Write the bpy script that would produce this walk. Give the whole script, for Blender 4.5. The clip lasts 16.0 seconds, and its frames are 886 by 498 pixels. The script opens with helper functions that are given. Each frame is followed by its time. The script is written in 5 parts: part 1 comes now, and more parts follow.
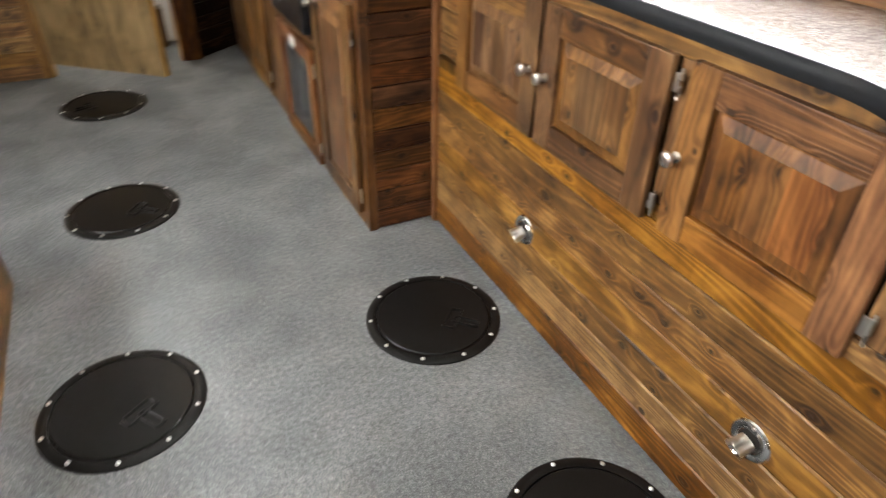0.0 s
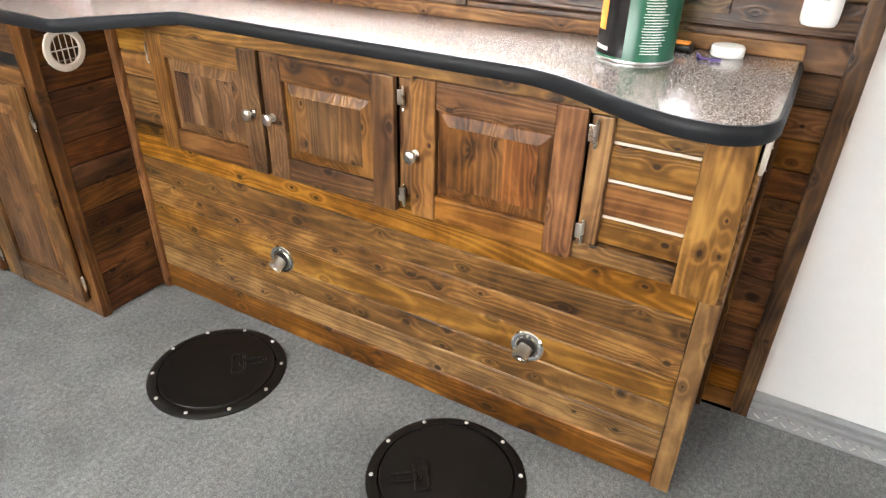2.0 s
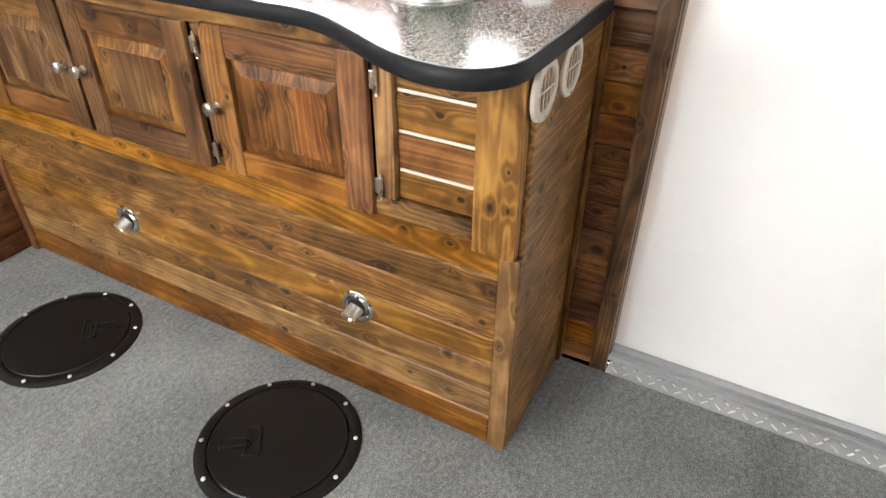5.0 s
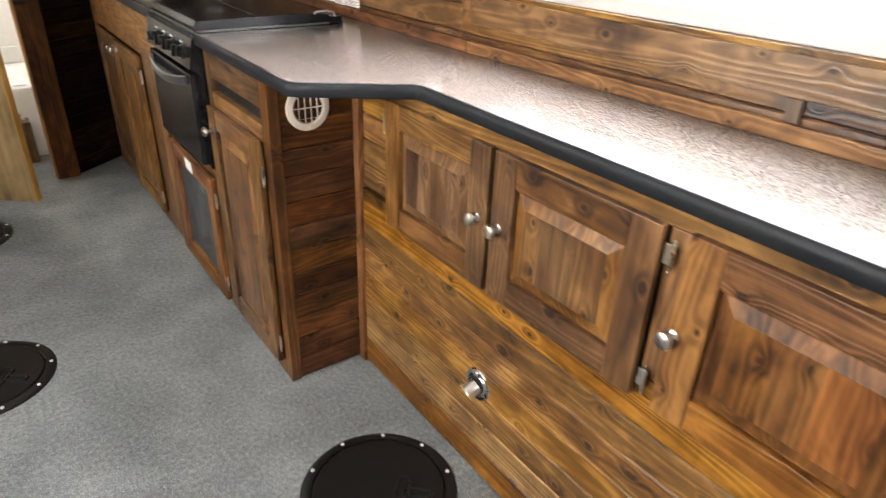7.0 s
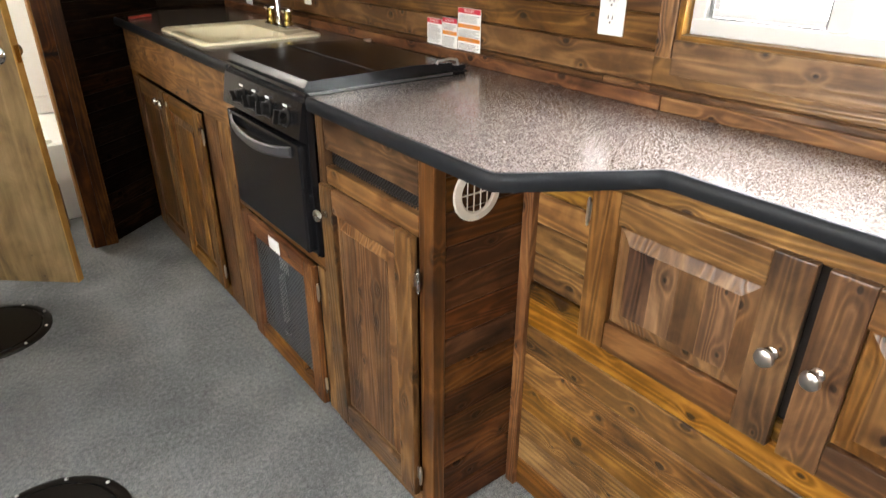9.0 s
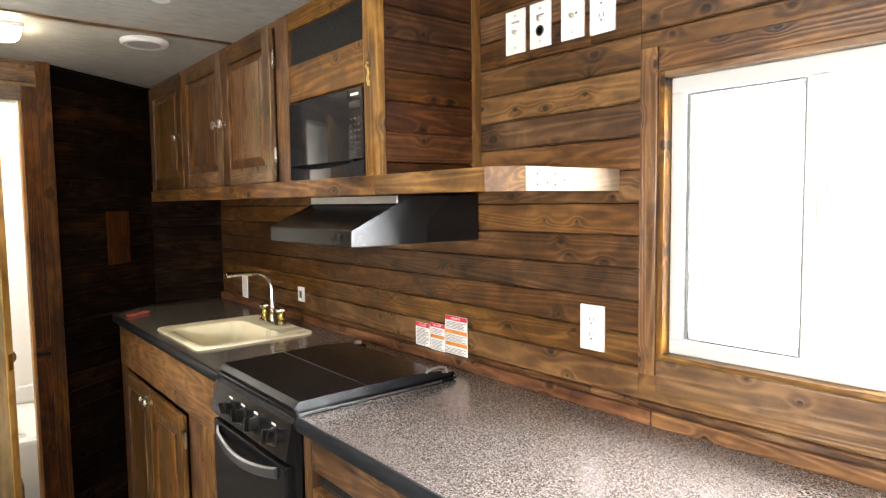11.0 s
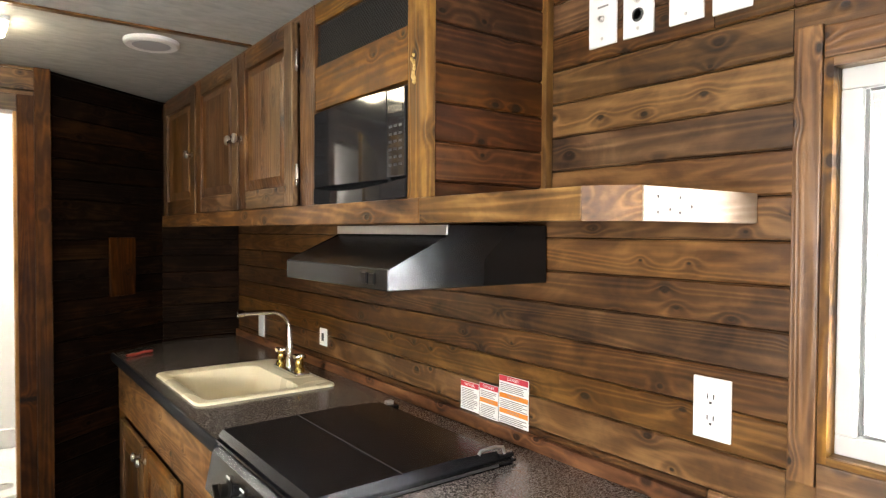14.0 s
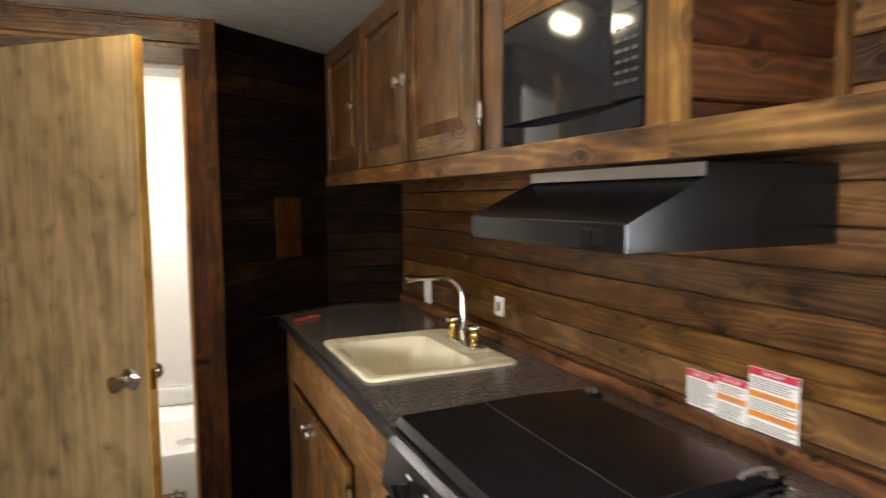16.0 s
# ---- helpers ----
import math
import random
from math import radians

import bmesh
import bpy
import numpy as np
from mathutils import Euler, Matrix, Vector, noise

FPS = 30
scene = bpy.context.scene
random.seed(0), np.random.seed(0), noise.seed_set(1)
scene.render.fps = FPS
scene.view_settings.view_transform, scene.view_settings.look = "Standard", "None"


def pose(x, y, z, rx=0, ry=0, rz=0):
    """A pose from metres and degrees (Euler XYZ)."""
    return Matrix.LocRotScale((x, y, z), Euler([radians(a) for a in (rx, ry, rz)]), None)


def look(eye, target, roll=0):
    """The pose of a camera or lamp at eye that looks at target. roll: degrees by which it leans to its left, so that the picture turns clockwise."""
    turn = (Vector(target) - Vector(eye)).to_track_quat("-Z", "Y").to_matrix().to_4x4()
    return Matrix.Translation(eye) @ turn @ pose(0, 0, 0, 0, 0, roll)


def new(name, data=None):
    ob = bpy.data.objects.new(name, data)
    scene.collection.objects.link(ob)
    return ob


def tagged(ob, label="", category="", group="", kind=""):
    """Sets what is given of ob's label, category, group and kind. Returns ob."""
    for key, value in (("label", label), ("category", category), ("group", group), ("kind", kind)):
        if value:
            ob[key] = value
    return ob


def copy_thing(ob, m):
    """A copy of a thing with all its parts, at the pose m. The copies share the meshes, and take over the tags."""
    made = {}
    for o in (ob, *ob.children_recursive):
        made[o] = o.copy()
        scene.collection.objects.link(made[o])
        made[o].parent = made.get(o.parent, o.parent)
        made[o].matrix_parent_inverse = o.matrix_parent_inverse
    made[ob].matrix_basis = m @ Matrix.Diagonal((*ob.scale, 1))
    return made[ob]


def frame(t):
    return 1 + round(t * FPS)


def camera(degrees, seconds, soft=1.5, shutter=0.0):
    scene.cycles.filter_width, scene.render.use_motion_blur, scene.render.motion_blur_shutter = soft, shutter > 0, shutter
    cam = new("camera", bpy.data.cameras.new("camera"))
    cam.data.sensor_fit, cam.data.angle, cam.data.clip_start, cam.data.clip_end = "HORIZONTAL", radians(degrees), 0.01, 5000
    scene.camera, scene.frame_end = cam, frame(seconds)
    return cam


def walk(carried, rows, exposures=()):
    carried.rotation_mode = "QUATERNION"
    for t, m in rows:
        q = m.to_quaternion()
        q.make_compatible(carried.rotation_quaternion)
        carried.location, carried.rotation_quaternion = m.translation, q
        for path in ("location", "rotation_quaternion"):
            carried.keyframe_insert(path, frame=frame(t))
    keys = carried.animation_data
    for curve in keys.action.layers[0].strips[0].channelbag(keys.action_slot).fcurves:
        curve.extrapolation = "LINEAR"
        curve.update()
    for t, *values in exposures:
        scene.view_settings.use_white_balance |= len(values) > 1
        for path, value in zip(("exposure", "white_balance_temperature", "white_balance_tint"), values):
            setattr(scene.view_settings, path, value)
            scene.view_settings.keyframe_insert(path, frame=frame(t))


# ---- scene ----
cam = camera(69.4, 16.0, soft=1.2, shutter=0.35)
PATH = [
    (0, (0.338, 0.396, 1.307), (1.108, 1.935, 0.112), 1.0),
    (0.5, (0.191, 0.450, 1.332), (1.497, 1.717, 0.097), -1.3),
    (1, (0.052, 0.459, 1.334), (1.632, 1.395, 0.125), 1.9),
    (1.5, (0.024, 0.437, 1.340), (1.653, 1.320, 0.154), 1.6),
    (2, (-0.003, 0.422, 1.349), (1.658, 1.339, 0.234), 1.4),
    (2.5, (-0.017, 0.435, 1.351), (1.649, 1.400, 0.287), 1.6),
    (3, (-0.029, 0.439, 1.359), (1.667, 1.370, 0.309), 1.0),
    (3.5, (0.010, 0.378, 1.364), (1.786, 1.114, 0.296), 2.3),
    (3.7, (0.052, 0.319, 1.365), (1.832, 1.024, 0.283), 2.2),
    (5.8, (0.311, 0.066, 1.301), (1.708, 1.117, -0.034), 2.5),
    (6, (0.311, 0.147, 1.300), (1.660, 1.357, 0.053), 3.9),
    (6.5, (0.333, 0.495, 1.374), (1.594, 1.888, 0.229), 2.6),
    (7, (0.391, 0.712, 1.376), (1.552, 2.267, 0.340), 2.2),
    (7.5, (0.483, 0.946, 1.349), (1.377, 2.614, 0.228), 3.2),
    (8, (0.417, 1.134, 1.341), (1.212, 2.837, 0.197), 1.8),
    (8.5, (0.301, 1.295, 1.365), (1.400, 2.879, 0.306), 0.0),
    (9, (0.287, 1.348, 1.377), (1.483, 2.911, 0.395), 0.3),
    (9.5, (0.289, 1.375, 1.422), (1.627, 2.967, 0.702), 0.9),
    (10, (0.293, 1.383, 1.476), (1.703, 3.033, 1.118), -0.1),
    (10.2, (0.288, 1.383, 1.498), (1.706, 3.039, 1.206), 0.2),
    (12.3, (0.473, 1.410, 1.536), (1.717, 3.224, 1.486), 0.0),
    (12.5, (0.536, 1.425, 1.536), (1.759, 3.253, 1.506), 1.4),
    (13, (0.601, 1.476, 1.521), (1.695, 3.385, 1.466), 2.0),
    (13.5, (0.558, 1.579, 1.522), (1.686, 3.465, 1.443), 2.6),
    (14, (0.486, 1.738, 1.529), (1.796, 3.505, 1.472), 0.3),
    (14.5, (0.450, 1.823, 1.517), (1.848, 3.519, 1.419), 1.3),
    (15, (0.442, 1.855, 1.519), (1.837, 3.553, 1.411), 0.9),
    (15.5, (0.475, 1.915, 1.519), (1.752, 3.700, 1.372), 0.4),
    (15.7, (0.504, 1.961, 1.497), (1.651, 3.832, 1.350), 0.7),
    (16, (0.552, 2.082, 1.496), (1.422, 4.095, 1.318), -0.5),
]
EXPOSURES = [(0.0, 0.28), (1.0, 0.38), (3.7, 0.45), (5.8, 0.4), (8.0, 0.25), (9.0, 0.22), (10.0, 0.45), (12.5, 0.45), (14.5, 0.38), (16.0, 0.15)]
walk(cam, [(t, look(eye, target, roll)) for t, eye, target, roll in PATH], EXPOSURES)

# ---- light ----
world = bpy.data.worlds.new("sky")
scene.world = world
world.use_nodes = True
sky = world.node_tree.nodes.new("ShaderNodeTexSky")
sky.sky_type = "NISHITA"
sky.sun_disc = False
sky.sun_elevation = radians(35)
sky.sun_rotation = radians(200)
world.node_tree.links.new(sky.outputs[0], world.node_tree.nodes["Background"].inputs[0])
world.node_tree.nodes["Background"].inputs[1].default_value = 0.1


def area(name, m, w, h, power, colour):
    d = bpy.data.lights.new(name, "AREA")
    d.shape, d.size, d.size_y, d.energy, d.color = "RECTANGLE", w, h, power, colour
    ob = new(name, d)
    ob.matrix_world = m
    return ob


DAY = (1.0, 0.985, 0.96)
area("daylight_window_east", look((1.72, 1.40, 1.49), (0.0, 1.40, 1.2)), 1.5, 0.6, 28, DAY)
# added fill from the unseen west side, for cabinet fronts and floor
area("added_daylight_west", look((-0.98, 1.6, 1.45), (1.2, 1.6, 0.9)), 2.2, 0.6, 48, DAY)
# added fill from behind the camera, set in an unseen opening
area("added_daylight_south", look((0.3, -1.98, 1.45), (0.4, 2.0, 0.9)), 1.1, 0.6, 24, DAY)

# ---- materials ----


def material(name):
    m = bpy.data.materials.new(name)
    m.use_nodes = True
    n = m.node_tree.nodes
    return m, n, m.node_tree.links, n["Principled BSDF"]


def mathn(n, l, op, a, b=None, c=None):
    k = n.new("ShaderNodeMath")
    k.operation = op
    for i, v in enumerate((a, b, c)):
        if v is None:
            continue
        if isinstance(v, (int, float)):
            k.inputs[i].default_value = v
        else:
            l.new(v, k.inputs[i])
    return k.outputs[0]


def ramp(n, l, fac, stops):
    r = n.new("ShaderNodeValToRGB")
    while len(r.color_ramp.elements) < len(stops):
        r.color_ramp.elements.new(0.5)
    for e, (p, c) in zip(r.color_ramp.elements, stops):
        e.position, e.color = p, (*c, 1)
    l.new(fac, r.inputs[0])
    return r.outputs[0]


def noise_tex(n, l, vec, scale, detail=3.0, rough=0.55, distort=0.0):
    t = n.new("ShaderNodeTexNoise")
    t.inputs["Scale"].default_value, t.inputs["Detail"].default_value = scale, detail
    t.inputs["Roughness"].default_value, t.inputs["Distortion"].default_value = rough, distort
    if vec is not None:
        l.new(vec, t.inputs["Vector"])
    return t.outputs["Fac"]


def bump(n, l, bsdf, height, strength, distance=0.002):
    b = n.new("ShaderNodeBump")
    b.inputs["Strength"].default_value, b.inputs["Distance"].default_value = strength, distance
    l.new(height, b.inputs["Height"])
    l.new(b.outputs[0], bsdf.inputs["Normal"])


def wood(name, axis, dark, mid, light, rough=0.36, knots=1.0, rings=36.0, spread=0.30, gloss=0.5):
    """Stained pine with its grain along one axis."""
    m, n, l, b = material(name)
    co = n.new("ShaderNodeTexCoord")
    info = n.new("ShaderNodeObjectInfo")
    shift = n.new("ShaderNodeVectorMath")
    shift.operation = "MULTIPLY_ADD"
    rnd = n.new("ShaderNodeCombineXYZ")
    for i in range(3):
        l.new(info.outputs["Random"], rnd.inputs[i])
    l.new(rnd.outputs[0], shift.inputs[0])
    shift.inputs[1].default_value = (31.7, 17.3, 23.9)
    l.new(co.outputs["Object"], shift.inputs[2])

    def stretched(along, across):
        s = n.new("ShaderNodeVectorMath")
        s.operation = "MULTIPLY"
        s.inputs[1].default_value = tuple(along if "XYZ"[i] == axis else across for i in range(3))
        l.new(shift.outputs[0], s.inputs[0])
        return s.outputs[0]

    sep = n.new("ShaderNodeSeparateXYZ")
    l.new(shift.outputs[0], sep.inputs[0])
    flat = n.new("ShaderNodeCombineXYZ")
    l.new(mathn(n, l, "MULTIPLY", sep.outputs["XYZ".index(axis)], 7.5), flat.inputs[0])
    l.new(mathn(n, l, "MULTIPLY", sep.outputs[{"X": 2, "Y": 2, "Z": 1}[axis]], 11.0), flat.inputs[1])
    vor = n.new("ShaderNodeTexVoronoi")
    vor.voronoi_dimensions = "2D"
    vor.inputs["Scale"].default_value = 1.0
    l.new(flat.outputs[0], vor.inputs["Vector"])
    kd = vor.outputs["Distance"]
    chance = n.new("ShaderNodeSeparateColor")
    l.new(vor.outputs["Color"], chance.inputs[0])
    knot = mathn(n, l, "SUBTRACT", 1.0, mathn(n, l, "MULTIPLY", mathn(n, l, "MULTIPLY_ADD", noise_tex(n, l, stretched(30.0, 45.0), 1.0, 2.0), 0.05, kd), mathn(n, l, "MULTIPLY_ADD", chance.outputs[1], 9.0, 7.0 / max(knots, 0.01))))
    some = mathn(n, l, "GREATER_THAN", chance.outputs[0], 0.32)
    knot = mathn(n, l, "MULTIPLY", mathn(n, l, "MAXIMUM", knot, 0.0), some)
    halo = mathn(n, l, "POWER", mathn(n, l, "MAXIMUM", mathn(n, l, "SUBTRACT", 1.0, mathn(n, l, "MULTIPLY", kd, 2.8)), 0.0), 2.0)
    halo = mathn(n, l, "MULTIPLY", halo, some)
    low = noise_tex(n, l, stretched(0.55, 9.0), 1.0, 2.0, 0.5, 0.25)
    field = mathn(n, l, "ADD", low, mathn(n, l, "MULTIPLY", halo, 0.10 * knots))
    ring = mathn(n, l, "SINE", mathn(n, l, "MULTIPLY", field, rings * 3.2))
    ring = mathn(n, l, "POWER", mathn(n, l, "MULTIPLY_ADD", ring, 0.5, 0.5), 1.6)
    fine = noise_tex(n, l, stretched(3.0, 120.0), 1.0, 4.0, 0.62)
    blot = noise_tex(n, l, stretched(6.0, 11.0), 1.0, 4.0, 0.6, 0.6)
    v = mathn(n, l, "MULTIPLY", ring, 0.24)
    v = mathn(n, l, "MULTIPLY_ADD", fine, 0.42, v)
    v = mathn(n, l, "MULTIPLY_ADD", blot, 1.35, v)
    v = mathn(n, l, "MULTIPLY_ADD", info.outputs["Random"], spread, v)
    v = mathn(n, l, "SUBTRACT", v, 0.54 + spread / 2)
    v = mathn(n, l, "SUBTRACT", v, mathn(n, l, "MULTIPLY", knot, 1.15))
    v = mathn(n, l, "SUBTRACT", v, mathn(n, l, "MULTIPLY", halo, 0.22))
    col = ramp(n, l, v, [(0.0, dark), (0.42, mid), (0.9, light)])
    hue = n.new("ShaderNodeHueSaturation")
    l.new(mathn(n, l, "MULTIPLY_ADD", mathn(n, l, "FRACT", mathn(n, l, "MULTIPLY", info.outputs["Random"], 7.31)), 0.012, 0.490), hue.inputs["Hue"])
    l.new(mathn(n, l, "MULTIPLY_ADD", mathn(n, l, "FRACT", mathn(n, l, "MULTIPLY", info.outputs["Random"], 13.7)), 0.22, 0.94), hue.inputs["Saturation"])
    l.new(col, hue.inputs["Color"])
    l.new(hue.outputs[0], b.inputs["Base Color"])
    l.new(mathn(n, l, "MULTIPLY_ADD", fine, 0.22, rough - 0.1), b.inputs["Roughness"])
    b.inputs["Specular IOR Level"].default_value = gloss
    bump(n, l, b, mathn(n, l, "ADD", ring, fine), 0.35, 0.0014)
    return m


HONEY = ((0.020, 0.008, 0.003), (0.132, 0.065, 0.0190), (0.36, 0.205, 0.068))
WALNUT = ((0.012, 0.0055, 0.003), (0.084, 0.042, 0.0165), (0.235, 0.134, 0.056))
RED = ((0.022, 0.008, 0.003), (0.125, 0.053, 0.017), (0.29, 0.142, 0.046))
# dark red casing stain; on cabinet sides its darkness stands for shade
DARKRED_SHADE = ((0.010, 0.004, 0.002), (0.052, 0.021, 0.008), (0.150, 0.066, 0.022))
# near-black pine: shade of the sink corner as colour, and of gaps between boards
SHADED = ((0.003, 0.002, 0.0015), (0.010, 0.006, 0.004), (0.034, 0.018, 0.009))
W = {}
for key, tone in (("honey", HONEY), ("walnut", WALNUT), ("red", RED), ("shaded", SHADED), ("darkred_shade", DARKRED_SHADE)):
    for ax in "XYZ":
        W[key + ax] = wood("stained_pine_%s_%s" % (key, ax.lower()), ax, *tone, rough={"honey": 0.44, "shaded": 0.6, "red": 0.46, "darkred_shade": 0.5}.get(key, 0.36), gloss={"honey": 0.32, "shaded": 0.04, "red": 0.22, "darkred_shade": 0.18}.get(key, 0.42))
RAW = wood("bare_pine", "X", (0.15, 0.10, 0.065), (0.30, 0.215, 0.145), (0.42, 0.32, 0.23), 0.55, 0.4, 34)
LAMINATE = wood("door_laminate", "Z", (0.055, 0.036, 0.014), (0.185, 0.124, 0.052), (0.31, 0.22, 0.105), 0.42, 0.45, 14, 0.1)
EDGE = wood("door_edge_pine", "Z", (0.22, 0.11, 0.03), (0.42, 0.23, 0.07), (0.55, 0.33, 0.12), 0.45, 0.3, 20, 0.1)


def plain(name, colour, rough, metal=0.0, vary=0.08, scale=30.0, bumped=0.0, spec=0.5):
    m, n, l, b = material(name)
    co = n.new("ShaderNodeTexCoord")
    f = noise_tex(n, l, co.outputs["Object"], scale, 4.0)
    g = noise_tex(n, l, co.outputs["Object"], scale / 9, 2.0)
    mix = mathn(n, l, "MULTIPLY_ADD", f, 0.5, mathn(n, l, "MULTIPLY", g, 0.5))
    col = ramp(n, l, mix, [(0.3, tuple(c * (1 - vary) for c in colour)), (0.7, tuple(min(1, c * (1 + vary)) for c in colour))])
    l.new(col, b.inputs["Base Color"])
    l.new(mathn(n, l, "MULTIPLY_ADD", g, 0.12, rough - 0.06), b.inputs["Roughness"])
    b.inputs["Metallic"].default_value = metal
    b.inputs["Specular IOR Level"].default_value = spec
    if bumped:
        bump(n, l, b, f, bumped)
    return m


def carpet_material():
    m, n, l, b = material("grey_carpet")
    co = n.new("ShaderNodeTexCoord")
    pile = noise_tex(n, l, co.outputs["Object"], 260.0, 3.0, 0.7)
    tuft = noise_tex(n, l, co.outputs["Object"], 75.0, 3.0, 0.6)
    worn = noise_tex(n, l, co.outputs["Object"], 3.2, 4.0, 0.55, 0.4)
    v = mathn(n, l, "MULTIPLY_ADD", pile, 0.55, mathn(n, l, "MULTIPLY_ADD", tuft, 0.30, mathn(n, l, "MULTIPLY", worn, 0.25)))
    col = ramp(n, l, v, [(0.36, (0.040, 0.043, 0.044)), (0.53, (0.135, 0.141, 0.141)), (0.72, (0.34, 0.345, 0.34))])
    l.new(col, b.inputs["Base Color"])
    b.inputs["Roughness"].default_value = 0.95
    b.inputs["Specular IOR Level"].default_value = 0.15
    bump(n, l, b, mathn(n, l, "ADD", pile, tuft), 0.8, 0.004)
    return m


def counter_material():
    m, n, l, b = material("speckled_laminate")
    co = n.new("ShaderNodeTexCoord")
    f = noise_tex(n, l, co.outputs["Object"], 380.0, 3.0, 0.6)
    g = noise_tex(n, l, co.outputs["Object"], 175.0, 2.0, 0.5)
    v = mathn(n, l, "MULTIPLY_ADD", f, 0.7, mathn(n, l, "MULTIPLY", g, 0.3))
    col = ramp(n, l, v, [(0.40, (0.016, 0.012, 0.011)), (0.48, (0.085, 0.068, 0.060)), (0.56, (0.20, 0.175, 0.160)), (0.66, (0.36, 0.33, 0.31))])
    l.new(col, b.inputs["Base Color"])
    b.inputs["Roughness"].default_value = 0.19
    b.inputs["Specular IOR Level"].default_value = 1.0
    bump(n, l, b, f, 0.05, 0.0004)
    return m


def ceiling_material():
    m, n, l, b = material("textured_ceiling_board")
    co = n.new("ShaderNodeTexCoord")
    s = n.new("ShaderNodeVectorMath")
    s.operation = "MULTIPLY"
    s.inputs[1].default_value = (1.0, 2.2, 1.0)
    l.new(co.outputs["Object"], s.inputs[0])
    f = noise_tex(n, l, s.outputs[0], 14.0, 5.0, 0.6, 0.5)
    col = ramp(n, l, f, [(0.3, (0.36, 0.36, 0.33)), (0.7, (0.50, 0.50, 0.46))])
    l.new(col, b.inputs["Base Color"])
    b.inputs["Roughness"].default_value = 0.7
    bump(n, l, b, f, 0.25, 0.003)
    return m


def mesh_screen_material():
    m, n, l, b = material("woven_wire")
    b.inputs["Base Color"].default_value = (0.22, 0.23, 0.24, 1)
    b.inputs["Metallic"].default_value, b.inputs["Roughness"].default_value = 0.8, 0.45
    return m


def glow(name, colour, strength):
    m, n, l, b = material(name)
    b.inputs["Base Color"].default_value = (*colour, 1)
    b.inputs["Emission Color"].default_value = (*colour, 1)
    b.inputs["Emission Strength"].default_value = strength
    return m


def glass_material():
    m, n, l, b = material("window_glass")
    b.inputs["Base Color"].default_value = (1, 1, 1, 1)
    b.inputs["Roughness"].default_value, b.inputs["IOR"].default_value = 0.02, 1.1
    b.inputs["Transmission Weight"].default_value = 1.0
    return m


CARPET, COUNTER, CEIL, WIRE, GLASS = carpet_material(), counter_material(), ceiling_material(), mesh_screen_material(), glass_material()
EDGING = plain("black_edge_band", (0.010, 0.011, 0.013), 0.5, 0, 0.15, 60, 0.1, 0.18)
BLACK = plain("black_enamel", (0.008, 0.008, 0.009), 0.24, 0, 0.15, 40, 0.0, 0.32)
BLACK_MATT = plain("black_moulded_plastic", (0.0075, 0.007, 0.0068), 0.30, 0, 0.25, 120, 0.10, 0.2)
HOODPAINT = plain("dark_brushed_steel", (0.032, 0.032, 0.033), 0.26, 0.85, 0.05, 20, 0.0, 0.4)
BLACKWIRE = plain("black_wire", (0.012, 0.012, 0.012), 0.5)
DARK = plain("dark_gap", (0.012, 0.008, 0.006), 0.9)
CHROME = plain("chrome", (0.80, 0.80, 0.78), 0.12, 1.0, 0.04)
NICKEL = plain("brushed_nickel", (0.62, 0.60, 0.56), 0.28, 1.0, 0.06, 90)
BRASS = plain("polished_brass", (0.62, 0.46, 0.14), 0.2, 1.0, 0.06)
ALU = plain("aluminium", (0.66, 0.66, 0.65), 0.38, 1.0, 0.06, 60)
FURNACE = plain("grey_furnace_paint", (0.055, 0.06, 0.07), 0.4, 0.3, 0.3, 12)
ZINC = plain("zinc_screw", (0.74, 0.74, 0.72), 0.5, 0.3, 0.05)
PALE = plain("unstained_tongue", (0.62, 0.55, 0.48), 0.6, 0, 0.1)
SILL = plain("worn_aluminium", (0.42, 0.43, 0.44), 0.45, 0.85, 0.1, 60)
WHITE = plain("white_plastic", (0.78, 0.77, 0.74), 0.4, 0, 0.02)
VINYL = plain("white_vinyl", (0.52, 0.52, 0.50), 0.4, 0, 0.02)
DOORWHITE = plain("white_fibreglass", (0.80, 0.81, 0.81), 0.45, 0, 0.02, 200, 0.05)
CREAM = plain("almond_sink_plastic", (0.84, 0.76, 0.54), 0.28, 0, 0.03)
BATHWHITE = plain("bath_white", (0.80, 0.79, 0.76), 0.35, 0, 0.02)
BEIGE = plain("beige_vent_plastic", (0.52, 0.46, 0.38), 0.5, 0, 0.04)
SLOT = plain("outlet_slot", (0.06, 0.06, 0.055), 0.6)
PAPER = plain("label_paper", (0.78, 0.77, 0.74), 0.6, 0, 0.02)
INK = plain("label_ink", (0.25, 0.24, 0.23), 0.7)
REDINK = plain("label_red", (0.55, 0.03, 0.05), 0.6)
ORANGE = plain("label_orange", (0.72, 0.24, 0.02), 0.6)
GREEN = plain("can_green", (0.004, 0.085, 0.045), 0.34, 0.0, 0.06)
YELLOW = plain("can_yellow", (0.80, 0.58, 0.02), 0.4)
PURPLE = plain("purple_cord", (0.07, 0.04, 0.16), 0.6)
REDPL = plain("red_plastic", (0.34, 0.035, 0.02), 0.45)
LAMPGLOW = glow("lamp_diffuser", (1.0, 0.86, 0.60), 45.0)
# strong glow for the unseen lamp added in the bathroom
BATH_FILL = glow("bath_fill_glow", (1.0, 0.94, 0.85), 190.0)
BACKDROP = glow("bright_snow_sky", (1.0, 1.0, 1.0), 46.0)
# glow for the sheet added outside the unseen west window
BACKDROP_WEST = glow("added_west_glow", (1.0, 1.0, 1.0), 9.0)
